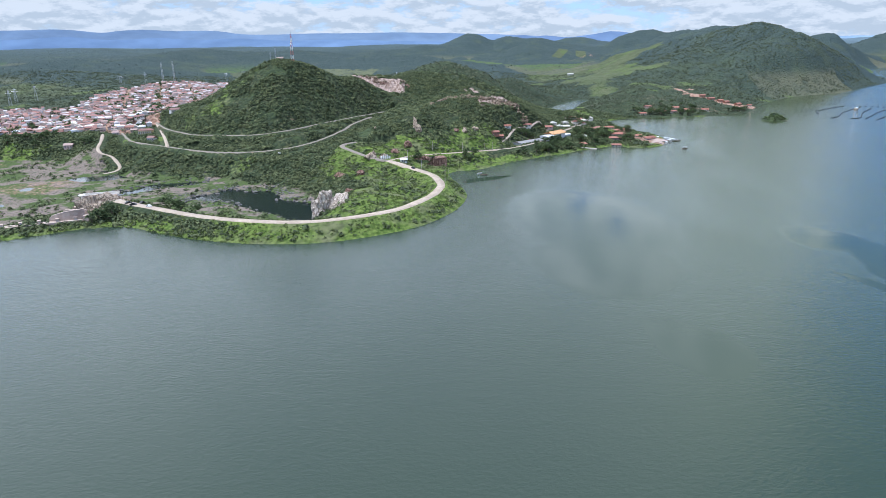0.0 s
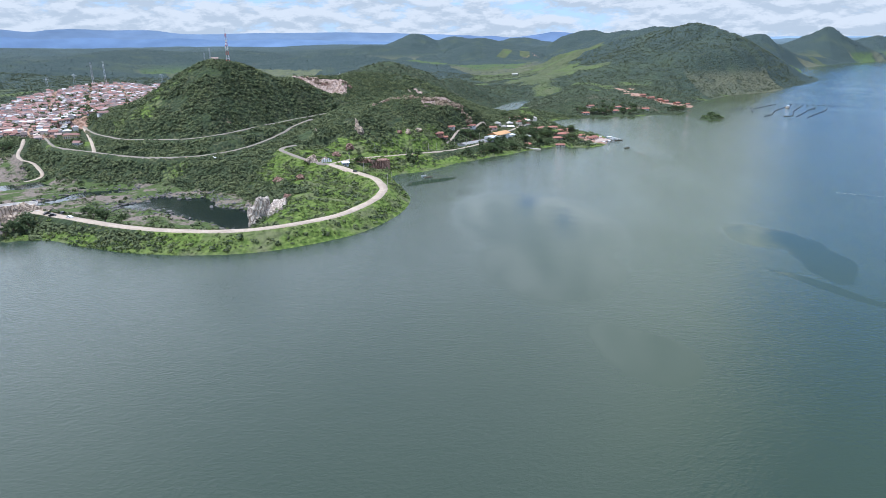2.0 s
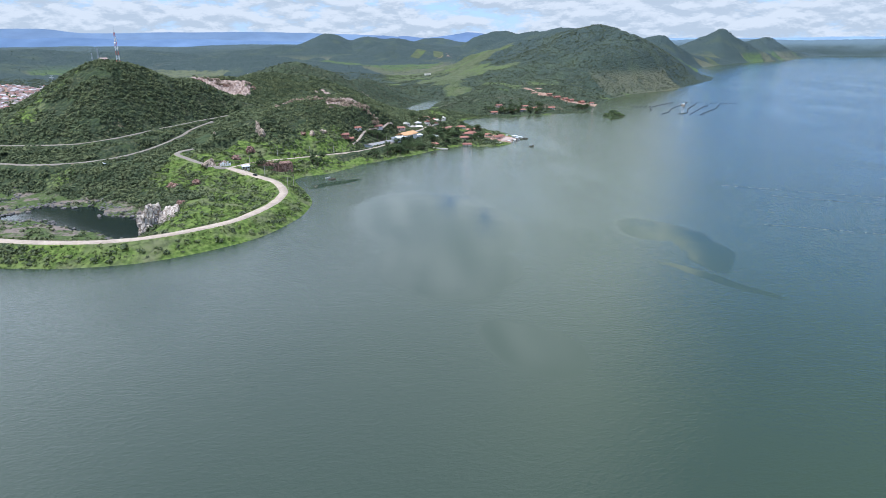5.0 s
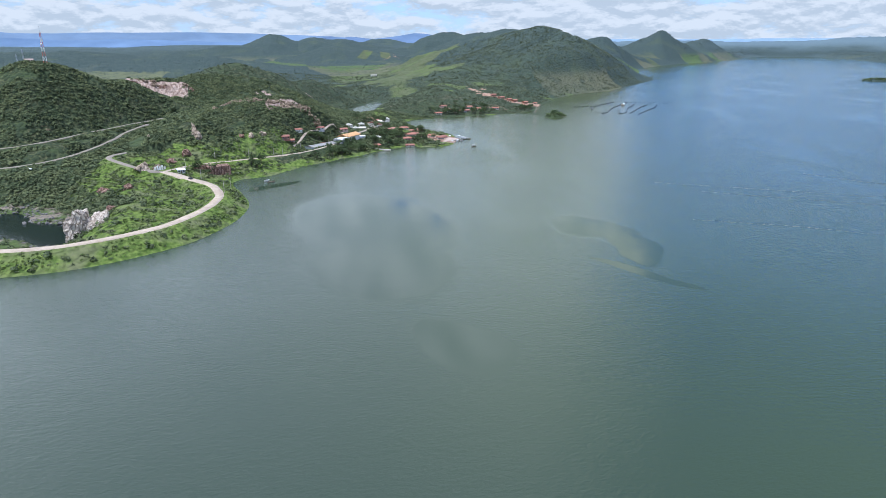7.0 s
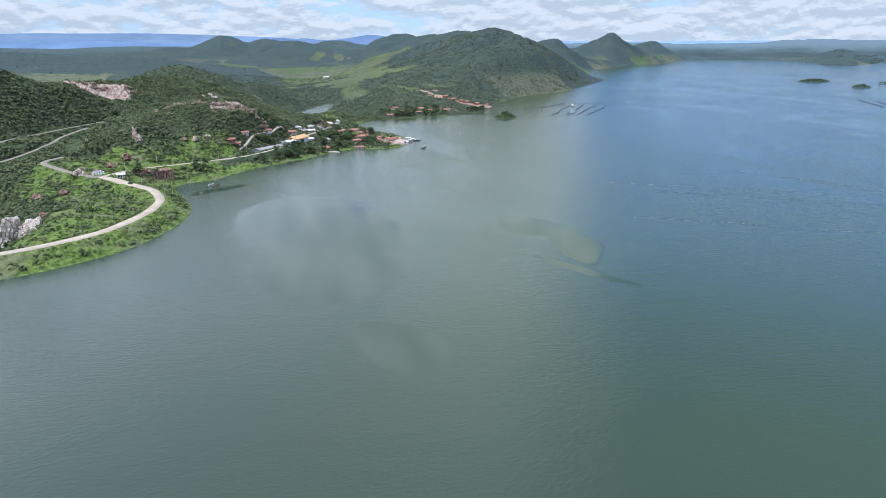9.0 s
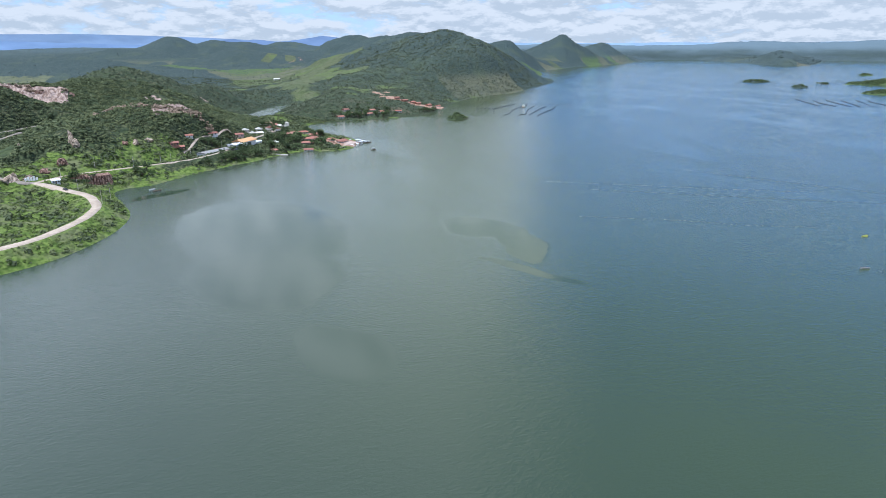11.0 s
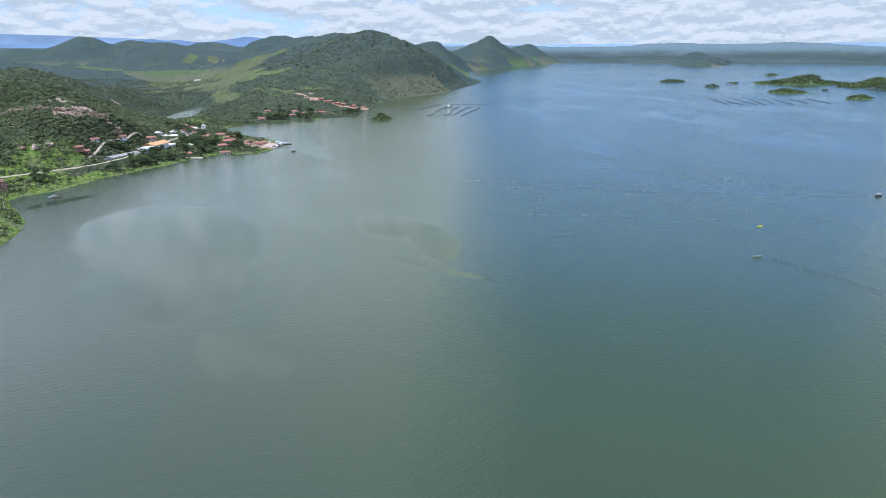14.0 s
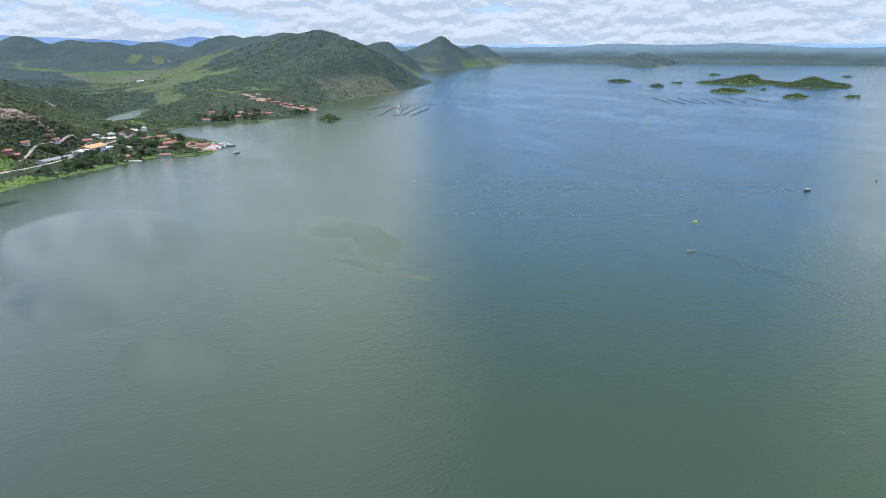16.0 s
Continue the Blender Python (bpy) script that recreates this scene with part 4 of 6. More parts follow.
TILES = [(0.26, 0.115, 0.085), (0.32, 0.16, 0.125), (0.21, 0.095, 0.075), (0.35, 0.20, 0.165), (0.28, 0.125, 0.095), (0.38, 0.27, 0.235), (0.23, 0.125, 0.105)]
PAINTS = [(0.80, 0.77, 0.72), (0.74, 0.66, 0.54), (0.82, 0.80, 0.78), (0.70, 0.52, 0.44), (0.70, 0.66, 0.60), (0.78, 0.71, 0.60)]
ROOF = material("clay_roof_tiles", m_palette(TILES))
WALL = material("painted_plaster", m_palette(PAINTS))
VILLAGE_ROOF = material("bright_clay_tiles", m_palette([(0.30, 0.105, 0.065), (0.34, 0.13, 0.085), (0.25, 0.09, 0.06), (0.37, 0.17, 0.12), (0.31, 0.12, 0.08)]))
TOWN_ROOF = material("town_roofs", m_palette([(0.26, 0.115, 0.09), (0.33, 0.17, 0.14), (0.58, 0.55, 0.53), (0.21, 0.10, 0.08), (0.36, 0.25, 0.225), (0.30, 0.15, 0.125), (0.46, 0.43, 0.42), (0.28, 0.13, 0.105), (0.16, 0.115, 0.105)], per_island=True))
TOWN_WALL = material("town_walls", m_palette(PAINTS, per_island=True))
CREAM = material("warm_whitewash", m_plain((0.60, 0.55, 0.47), (0.74, 0.70, 0.63), 0.6))
WHITE = material("white_paint", m_plain((0.72, 0.71, 0.68), (0.82, 0.81, 0.79), 0.7))
SHEET_GREY = material("grey_sheet_roof", m_plain((0.21, 0.20, 0.19), (0.32, 0.31, 0.295), 0.5, 0.8))
SHEET_WHITE = material("white_sheet_roof", m_plain((0.62, 0.64, 0.66), (0.78, 0.79, 0.80), 0.5, 0.5))
ORANGE_TILE = material("new_orange_tiles", m_plain((0.50, 0.27, 0.12), (0.60, 0.36, 0.18), 1.2))
OCHRE = material("ochre_plaster", m_plain((0.62, 0.45, 0.20), (0.70, 0.54, 0.28), 0.7))
DARK = material("dark_opening", m_plain((0.03, 0.03, 0.035), (0.06, 0.06, 0.065), 1.0, 0.4))
WOOD = material("weathered_wood", m_plain((0.14, 0.10, 0.07), (0.24, 0.18, 0.13), 2.0))
CONCRETE = material("stained_concrete", m_plain((0.36, 0.31, 0.27), (0.52, 0.47, 0.42), 0.4, bump=0.6))
BRICKY = material("red_brown_rock", m_rock((0.17, 0.095, 0.07), (0.37, 0.245, 0.19)))
STEEL = material("galvanised_steel", m_plain((0.42, 0.43, 0.45), (0.55, 0.56, 0.58), 1.0, 0.5, 0.6))
MAST_RED = material("faded_red_steel", m_plain((0.45, 0.10, 0.07), (0.55, 0.16, 0.12), 1.0, 0.6))
BARK = material("bark", m_plain((0.09, 0.065, 0.045), (0.16, 0.12, 0.09), 2.0))
RUBBER = material("black_floats", m_plain((0.012, 0.014, 0.018), (0.03, 0.034, 0.04), 1.0, 0.6))
CAR_DARK = material("dark_car_paint", m_plain((0.02, 0.022, 0.026), (0.035, 0.036, 0.04), 1.0, 0.3))
GLASS = material("car_glass", m_plain((0.015, 0.018, 0.022), (0.02, 0.024, 0.03), 1.0, 0.1))
SAND = material("pinkish_sand", m_plain((0.32, 0.235, 0.19), (0.46, 0.36, 0.30), 0.25, bump=0.6))
RAW_BRICK = material("raw_red_brick", m_plain((0.34, 0.15, 0.10), (0.44, 0.23, 0.16), 0.8))
BUOY = material("yellow_green_weed", m_plain((0.14, 0.17, 0.03), (0.26, 0.26, 0.06), 0.6))


# ---------------------------------------------------------------- shapes
def box(bm, x0, y0, z0, x1, y1, z1, taper=0.0):
    """A box with a slight taper at its top."""
    v = [bm.verts.new(p) for p in ((x0, y0, z0), (x1, y0, z0), (x1, y1, z0), (x0, y1, z0), (x0 + taper, y0 + taper, z1), (x1 - taper, y0 + taper, z1),
                                   (x1 - taper, y1 - taper, z1), (x0 + taper, y1 - taper, z1))]
    for f in ((3, 2, 1, 0), (4, 5, 6, 7), (0, 1, 5, 4), (1, 2, 6, 5), (2, 3, 7, 6), (3, 0, 4, 7)):
        bm.faces.new([v[i] for i in f])


def bar(bm, a, b, r, sides=4, r2=None):
    """A straight bar from a to b."""
    a, b = Vector(a), Vector(b)
    m = (b - a).to_track_quat("Z", "Y").to_matrix()
    r2 = r if r2 is None else r2
    lo = [bm.verts.new(a + m @ Vector((r * math.cos(t), r * math.sin(t), 0))) for t in [2 * math.pi * i / sides for i in range(sides)]]
    hi = [bm.verts.new(b + m @ Vector((r2 * math.cos(t), r2 * math.sin(t), 0))) for t in [2 * math.pi * i / sides for i in range(sides)]]
    for i in range(sides):
        bm.faces.new((lo[i], lo[(i + 1) % sides], hi[(i + 1) % sides], hi[i]))
    bm.faces.new(lo[::-1])
    bm.faces.new(hi)


def gable(bm, w, d, z, rise, over=0.5, thick=0.22, hip=0.0):
    """A pitched roof, its ridge along x; hip draws the ridge's ends in."""
    X, Y = w / 2 + over, d / 2 + over
    for dz, flip in ((0, False), (-thick, True)):
        v = [bm.verts.new(p) for p in ((-X, -Y, z + dz), (X, -Y, z + dz), (X, Y, z + dz), (-X, Y, z + dz), (-X + hip, 0, z + rise + dz), (X - hip, 0, z + rise + dz))]
        for f in ((0, 1, 5, 4), (2, 3, 4, 5), (1, 2, 5), (3, 0, 4)):
            bm.faces.new([v[i] for i in (f[::-1] if flip else f)])
        if not flip:
            top = v
        else:
            for i, j in ((0, 1), (1, 2), (2, 3), (3, 0)):
                bm.faces.new((top[i], v[i], v[j], top[j]))


def thing(name, label, category, group="", m=None):
    ob = tagged(new(name), label, category, group)
    if m is not None:
        ob.matrix_world = m
    return ob


def mk(fn, *args, **kw):
    bm = bmesh.new()
    fn(bm, *args, **kw)
    return bm


def boxes(*rows):
    bm = bmesh.new()
    for r in rows:
        box(bm, *r)
    return bm


# ---------------------------------------------------------------- houses
def house(w, d, h, rise, wall, roof, label, group="", hip=0.0, m=None, veranda=False, flat=False):
    e = thing("house", label, "house", group, m)
    part("wall", boxes((-w / 2, -d / 2, -1.6, w / 2, d / 2, h)), wall, e)
    if flat:
        part("roof", boxes((-w / 2 - 0.15, -d / 2 - 0.15, h, w / 2 + 0.15, d / 2 + 0.15, h + 0.35), (-w / 4, -d / 4, h + 0.35, w / 6, d / 5, h + 1.4)), roof, e)
    else:
        part("roof", mk(gable, w, d, h - 0.02, rise, 0.5, 0.22, hip), roof, e)
    part("door", boxes((-0.5, -d / 2 - 0.06, -0.2, 0.5, -d / 2 - 0.005, 2.1)), WOOD, e)
    for x in (-w * 0.32, w * 0.32):
        win = part("window", boxes((x - 0.6, -d / 2 - 0.05, 1.0, x + 0.6, -d / 2 - 0.005, 2.1)), DARK, e)
        part("sill", boxes((x - 0.75, -d / 2 - 0.16, 0.88, x + 0.75, -d / 2 - 0.006, 0.996)), WHITE, win)
    if veranda:
        part("veranda_roof", boxes((-w / 2 - 0.3, -d / 2 - 2.6, h - 0.55, w / 2 + 0.3, -d / 2 - 0.4, h - 0.4)), roof, e)
        for x in (-w / 2, 0, w / 2):
            part("veranda_post", mk(bar, (x, -d / 2 - 2.4, -0.6), (x, -d / 2 - 2.4, h - 0.56), 0.14, 6), WHITE, e)
    return e


def at(x, y, turn=0.0, dz=0.0, z=None):
    return pose(x, y, (ground_z(x, y) if z is None else z) + dz, 0, 0, turn)


protos = [house(5.0, 4.2, 2.6, 1.0, WALL, ROOF, "small plastered town house with a weathered clay-tile roof", "town houses", m=at(-352, 712, 25)),
          house(6.2, 4.6, 2.8, 1.2, WALL, ROOF, "long plastered town house with a weathered clay-tile roof", "town houses", m=at(-372, 705, 25)),
          house(4.6, 5.2, 2.7, 1.1, WALL, ROOF, "deep plastered town house with a weathered clay-tile roof", "town houses", m=at(-392, 716, 25)),
          house(5.4, 5.0, 4.6, 1.1, WALL, WALL, "two-storey pale town house with a flat roof and tank", "town houses", m=at(-412, 708, 25), flat=True),
          house(7.4, 5.4, 3.1, 1.2, WALL, SHEET_WHITE, "broad town hall with a pale sheet roof", "town houses", hip=2.5, m=at(-438, 716, 25))]
lots = []
ct, st = math.cos(radians(22)), math.sin(radians(22))
r_t = random.Random(11)
for vi, v in enumerate(np.arange(-700, 700, 6.1)):
    if vi % 3 == 2:
        continue
    u = -700.0
    while u < 700:
        step_u = r_t.choice((5.2, 5.8, 6.7, 7.4, 4.9))
        u += step_u
        if r_t.random() < 0.16 or int(u / 50) != int((u - step_u) / 50):
            continue
        lots.append((-520 + u * ct - v * st, 960 + u * st + v * ct, step_u))
lots = np.array(lots)
keep = inside(lots[:, 0], lots[:, 1], TOWN) & (np.array([r_t.random() for _ in lots]) < 0.95)
for line, half in ROADS:
    keep &= near_line(lots[:, 0], lots[:, 1], line, 40)[0] > half + 6
lots = lots[keep]
lots = lots[np.argsort(np.hypot(lots[:, 0], lots[:, 1]))]
lot_z = land(lots[:, 0], lots[:, 1])[0]
for (x, y, wd), z in list(zip(lots, lot_z))[:250]:
    p = protos[r_t.choices((0, 1, 2, 3, 4), (6, 5, 5, 3, 1.2))[0]]
    copy_thing(p, pose(x, y, z, 0, 0, 22 + r_t.choice((0, 0, 0, 180, 180, 90)) + r_t.uniform(-3, 3)))


def town_rest(rows, zs):
    """The farther houses of the town, one mesh of walls and roofs."""
    vs, fs, mats = [], [], []
    for (x, y, wd), z in zip(rows, zs):
        a = radians(22 + r_t.choice((0, 0, 0, 90)) + r_t.uniform(-3, 3))
        w, d, h = wd * r_t.uniform(0.36, 0.52), r_t.uniform(1.9, 3.2), r_t.choice((2.5, 2.8, 3.1, 4.8))
        rise = r_t.choice((1.1, 1.4, 1.7, 0.4))
        c, s = math.cos(a), math.sin(a)
        base = len(vs)
        wallv = [(-w, -d, -2), (w, -d, -2), (w, d, -2), (-w, d, -2), (-w, -d, h), (w, -d, h), (w, d, h), (-w, d, h)]
        W, D = w + 0.4, d + 0.4
        roofv = [(-W, -D, h), (W, -D, h), (W, D, h), (-W, D, h), (-W, 0, h + rise), (W, 0, h + rise), (-W, 0, h + rise), (W, 0, h + rise)]
        vs += [(x + px * c - py * s, y + px * s + py * c, z + pz) for px, py, pz in wallv + roofv]
        fs += [tuple(base + i for i in f) for f in ((0, 1, 5, 4), (1, 2, 6, 5), (2, 3, 7, 6), (3, 0, 4, 7))]
        mats += [0] * 4
        fs += [tuple(base + 8 + i for i in f) for f in ((0, 1, 5, 4), (2, 3, 4, 5), (1, 2, 5, 5), (3, 0, 4, 4))][:2]
        mats += [1] * 2
    me = mesh_from("houses", vs, fs, TOWN_WALL)
    me.materials.append(TOWN_ROOF)
    me.polygons.foreach_set("material_index", np.array(mats, np.int32))
    return tagged(new("houses", me), "closely packed plastered town houses with weathered tile roofs", "houses", kind="stuff")


town_rest(lots[250:], lot_z[250:])

# the old hall at the edge of the town, and a few single houses round it
hall = thing("hall", "ochre two-storey hall with arched windows and a red tile roof", "hall", m=at(-301, 664, 12, 0.3) @ Matrix.Scale(0.66, 4))
part("wall", boxes((-10.5, -5, -3, 10.5, 5, 6.0)), OCHRE, hall)
part("roof", mk(gable, 21, 10, 6.0, 2.4, 0.6, 0.25, 3.5), ROOF, hall, "red clay-tile hipped roof")
for i in range(7):
    part("window", boxes((-9.2 + i * 2.9, -5.06, 1.0, -8.1 + i * 2.9, -5.005, 3.6)), DARK, hall)
    part("pilaster", boxes((-10.4 + i * 2.9, -5.25, -1, -9.9 + i * 2.9, -5.006, 5.9)), WHITE, hall)
for x, y, w_, d_, t, lab in ((-330, 690, 8, 6, 30, "low white house beside the town road"), (-374, 650, 8, 7, 10, "white house among trees below the town"),
                             (-280, 628, 7, 5, -15, "small red-roofed house below the hall"), (-290, 716, 10, 7, 40, "orange-walled house at the foot of the hill"),
                             (-338, 676, 6, 6, 20, "low house with a red roof beside the road")):
    house(w_, d_, 3.1, 1.7, WALL, ROOF, lab, m=at(x, y, t))

# ---------------------------------------------------------------- the lake-side village
for x, y, w_, d_, h_, t, hip, lab in (
        (126, 739, 8, 7, 3.6, 12, 0, "small white flat-roofed house above the lane"), (133, 735, 6, 6, 3.0, 20, 0, "low white house beside the lane"),
        (140, 734, 8, 7, 3.2, 8, 0, "white plastered village house"), (143, 756, 7, 7, 4.2, 10, 0, "white house at the lane's end"),
        (158, 800, 13, 9, 4.4, 20, 0, "large house with a wide red tile roof below the wooded hill"), (168, 803, 8, 7, 3.4, 25, 0, "red-roofed house beneath the wooded hill"),
        (156, 760, 9, 8, 6.0, 8, 0, "white two-storey house beside the lane"), (164, 758, 7, 7, 4.6, 8, 0, "white annex of the two-storey house"),
        (183, 804, 5, 6, 7.6, 5, 0, "tall narrow white house near the cove"), (175, 800, 9, 7, 3.6, 5, 1, "red-roofed wing beside a tall white house"),
        (167, 727, 18, 12, 3.4, 6, 5, "broad restaurant pavilion with a hipped tile roof"), (145, 666, 7, 6, 3.0, 10, 0, "plain white house in the trees"),
        (186, 722, 10, 8, 3.4, 0, 2, "red-roofed house by the cove"), (178, 740, 8, 7, 3.2, 10, 1, "tile-roofed house near the cove"),
        (195, 707, 15, 7, 2.9, 10, 2, "long low pavilion with a tile roof"), (181, 671, 12, 9, 4.2, -6, 1, "salmon house with a stepped tile roof"),
        (176, 659, 13, 8, 3.2, -4, 2, "salmon annex with a tile roof"), (187, 678, 9, 7, 3.6, 4, 1, "red-roofed house among trees"),
        (192, 664, 5, 5, 3.0, 10, 1, "little red-roofed kiosk on the sand"), (211, 664, 7, 6, 3.2, 8, 1, "small bar with a bright tile roof on the quay"),
        (205, 676, 8, 6, 2.9, -8, 1, "tile-roofed fish restaurant by the trees"), (218, 674, 7, 5, 2.8, 15, 1, "small bar with a low tile roof near the water"),
        (138, 632, 7, 6, 2.8, 8, 1, "hut with a bright tile roof at the water"), (172, 636, 10, 6, 2.8, -12, 1, "pinkish boat house at the bank"),
        (114, 709, 14, 8, 3.4, 4, 1, "village house with a reddish tile roof above the road"), (86, 663, 10, 7, 3.2, 8, 0, "brick house with a tile roof above the lane"),
        (64, 635, 7, 4, 2.2, 20, 0, "low orange-roofed shelter on the slope"), (50, 613, 8, 7, 3.6, 15, 0, "unfinished red brick house on the slope"),
        (56, 617, 5, 5, 3.0, 15, 0, "small ruined brick house on the slope")):
    house(w_ * 0.9, d_ * 0.9, h_ * 0.74, 1.2, RAW_BRICK if "brick" in lab and "tile" not in lab else CREAM if "white" in lab else WALL, VILLAGE_ROOF if "white" not in lab or "house" in lab and "two" in lab else CREAM, lab, "village houses", hip, at(x, y, t, -0.5), veranda="pavilion" in lab or "bar" in lab, flat=" white " in " " + lab and "red" not in lab)
lane = spline([(56, 612, 12.2), (72, 640, 12.8), (92, 672, 11.2), (112, 700, 9.0), (128, 728, 7.4), (148, 742, 6.2), (160, 738, 5.2), (172, 712, 4.6), (168, 680, 4.4), (166, 650, 3.4)])
lane[:, 2] = land(lane[:, 0], lane[:, 1])[0]
strip("road", lane, 1.1, DIRT_ROAD, "pale dirt lane through the lakeside village")
for x, y, t in ((273, 890, 10), (293, 908, 30), (305, 902, 5), (319, 905, 10), (338, 912, 5), (368, 917, -8), (290, 924, 20), (328, 921, 12)):
    house(9, 6.5, 2.4, 1.4, WALL, VILLAGE_ROOF, "lakeside house with a bright tile roof among trees", "far bank houses", 0, at(x, y, t, -0.7))
house(7, 4, 2.2, 1.1, WALL, VILLAGE_ROOF, "small pale shed at the end of the red cutting", m=at(466, 996, 20, -0.3))
house(15, 7, 3.0, 1.3, CREAM, CREAM, "long white farm house in the valley", m=at(330, 1700, 5))

for x, y, w_, d_, t in ((404, 1022, 8, 6, -10), (412, 1008, 10, 6, 15), (431, 998, 9, 6, 25), (447, 992, 9, 6, 30), (424, 1003, 7, 6, 10)):
    house(w_, d_, 3.0, 1.2, RAW_BRICK, VILLAGE_ROOF, "unfinished red-brick building on bare red earth", "brick buildings", 0, at(x, y, t, -0.4))

# the long sheds above the shore
shed = thing("shed", "long low shed with white walls and grey sheet roof", "shed", m=at(88, 627, 41, -0.4))
part("wall", boxes((-22, -5, -4, 16, 5, 2.9)), WHITE, shed)
roof_ = part("roof", mk(gable, 38, 10, 2.92, 1.0, 0.6, 0.2), SHEET_GREY, shed)
roof_.location.x = -3
for i in range(8):
    part("window", boxes((-18 + i * 4.0, -5.06, 1.5, -17.0 + i * 4.0, -5.005, 2.3)), DARK, shed)
shed2 = thing("shed", "white-roofed shed that joins the long shed", "shed", m=at(104, 640, 44, -0.6))
part("wall", boxes((-5, -5, -3, 5, 5, 3.8)), WHITE, shed2)
part("roof", mk(gable, 10, 10, 3.82, 1.0, 0.6, 0.2), SHEET_WHITE, shed2)
barn = thing("barn", "open barn with a new orange tile roof", "barn", m=at(115, 660, 48, -0.6))
part("wall", boxes((-11, -5.5, -3, 11, 5.5, 3.8)), WHITE, barn)
part("roof", mk(gable, 23, 11, 3.82, 2.4, 0.9, 0.22), ORANGE_TILE, barn, "orange clay-tile roof")
part("door", boxes((-3, -5.56, -0.5, 3, -5.505, 2.8)), DARK, barn)
annex = thing("shed", "small shed with a grey-white sheet roof behind the barn", "shed", m=at(127, 672, 30, -0.4))
part("wall", boxes((-5, -4, -3, 5, 4, 3.0)), WHITE, annex)
part("roof", mk(gable, 10, 8, 3.02, 0.7, 0.5, 0.18), SHEET_WHITE, annex)

# quay, slip and parked boats on the point
quay = tagged(part("quay", boxes((-22, -9, -2.6, 22, 9, 0.25, 0.2), (-30, -3, -2.6, -22.1, 3, -0.1, 0.2)), SAND), "pale sand and concrete quay on the point", "quay", kind="structure")
quay.matrix_world = pose(210, 655, 1.3, 0, 0, 38)
slip = tagged(part("slip", boxes((-9, -1.6, -1.2, 9, 1.6, 0.3, 0.1)), CONCRETE), "narrow concrete boat slip at the shore", "slip", kind="structure")
slip.matrix_world = pose(140, 621, 0.9, 0, 4, -20)


def boat(length, mat, label, m, canopy=None, group="boats"):
    e = thing("boat", label, "boat", group, m)
    bm = bmesh.new()
    L, B = length / 2, length * 0.14
    ring = []
    for t, bw, keel in ((-1.0, 0.75, 0.1), (-0.5, 1.0, 0.0), (0.1, 0.95, 0.0), (0.6, 0.6, 0.1), (1.0, 0.06, 0.45)):
        ring.append([bm.verts.new((t * L, s * B * bw, z)) for s, z in ((-1, 0.75 + 0.3 * max(t, 0)), (-0.7, keel), (0.7, keel), (1, 0.75 + 0.3 * max(t, 0)))])
    for a, b in zip(ring, ring[1:]):
        for i in range(3):
            bm.faces.new((a[i], a[i + 1], b[i + 1], b[i]))
    bm.faces.new(ring[0])
    bmesh.ops.recalc_face_normals(bm, faces=bm.faces[:])
    part("hull", bm, mat, e)
    part("deck", boxes((-L * 0.9, -B * 0.72, 0.35, L * 0.62, B * 0.72, 0.42)), WOOD, e)
    for x in (-0.4, 0.05, 0.4):
        part("thwart", boxes((x * L - 0.15, -B * 0.8, 0.55, x * L + 0.15, B * 0.8, 0.61)), WOOD, e)
    if canopy:
        part("canopy", boxes((-L * 0.8, -B * 1.0, 2.3, L * 0.45, B * 1.0, 2.42)), canopy, e, "pale canopy")
        for x in (-L * 0.75, L * 0.4):
            for y in (-B * 0.85, B * 0.85):
                part("post", mk(bar, (x, y, 0.5), (x, y, 2.3), 0.06, 5), STEEL, e)
    return e


for x, y, t, ln, mt, can, lab in ((238, 668, 30, 9, WHITE, SHEET_WHITE, "moored white tour boat with a canopy"), (232, 662, 120, 8, WHITE, SHEET_WHITE, "white canopied boat moored at the quay"),
                                  (236, 678, 20, 11, WHITE, SHEET_WHITE, "long white canopied boat at the point"), (226, 650, 60, 8, WHITE, SHEET_WHITE, "white boat moored off the quay"),
                                  (232, 655, 50, 7, STEEL, None, "grey open boat moored off the quay"), (219, 645, 40, 7, WHITE, SHEET_WHITE, "small canopied boat at the slip"),
                                  (241, 664, 10, 9, WOOD, SHEET_GREY, "dark wooden boat with a grey canopy"), (228, 684, 70, 8, WHITE, SHEET_WHITE, "white boat behind the quay"),
                                  (205, 633, 10, 9, WOOD, SHEET_GREY, "dark covered raft by the bank"), (232, 615, 20, 6, WOOD, SHEET_GREY, "lone dark boat on open water"),
                                  (518, 226, 175, 6.5, CAR_DARK, SHEET_GREY, "dark motor boat with a pale roof under way"), (329, 183, 160, 4.6, STEEL, None, "small grey open boat under way"),
                                  (598, 216, 10, 5, WOOD, None, "dark fishing boat far out"), (33, 500, 15, 6, WOOD, None, "narrow fishing boat near the bank"), (30, 506, 40, 5, WHITE, None, "pale rowing boat near the bank")):
    boat(ln, mt, lab, pose(x, y, -0.2, 0, 0, t), can)

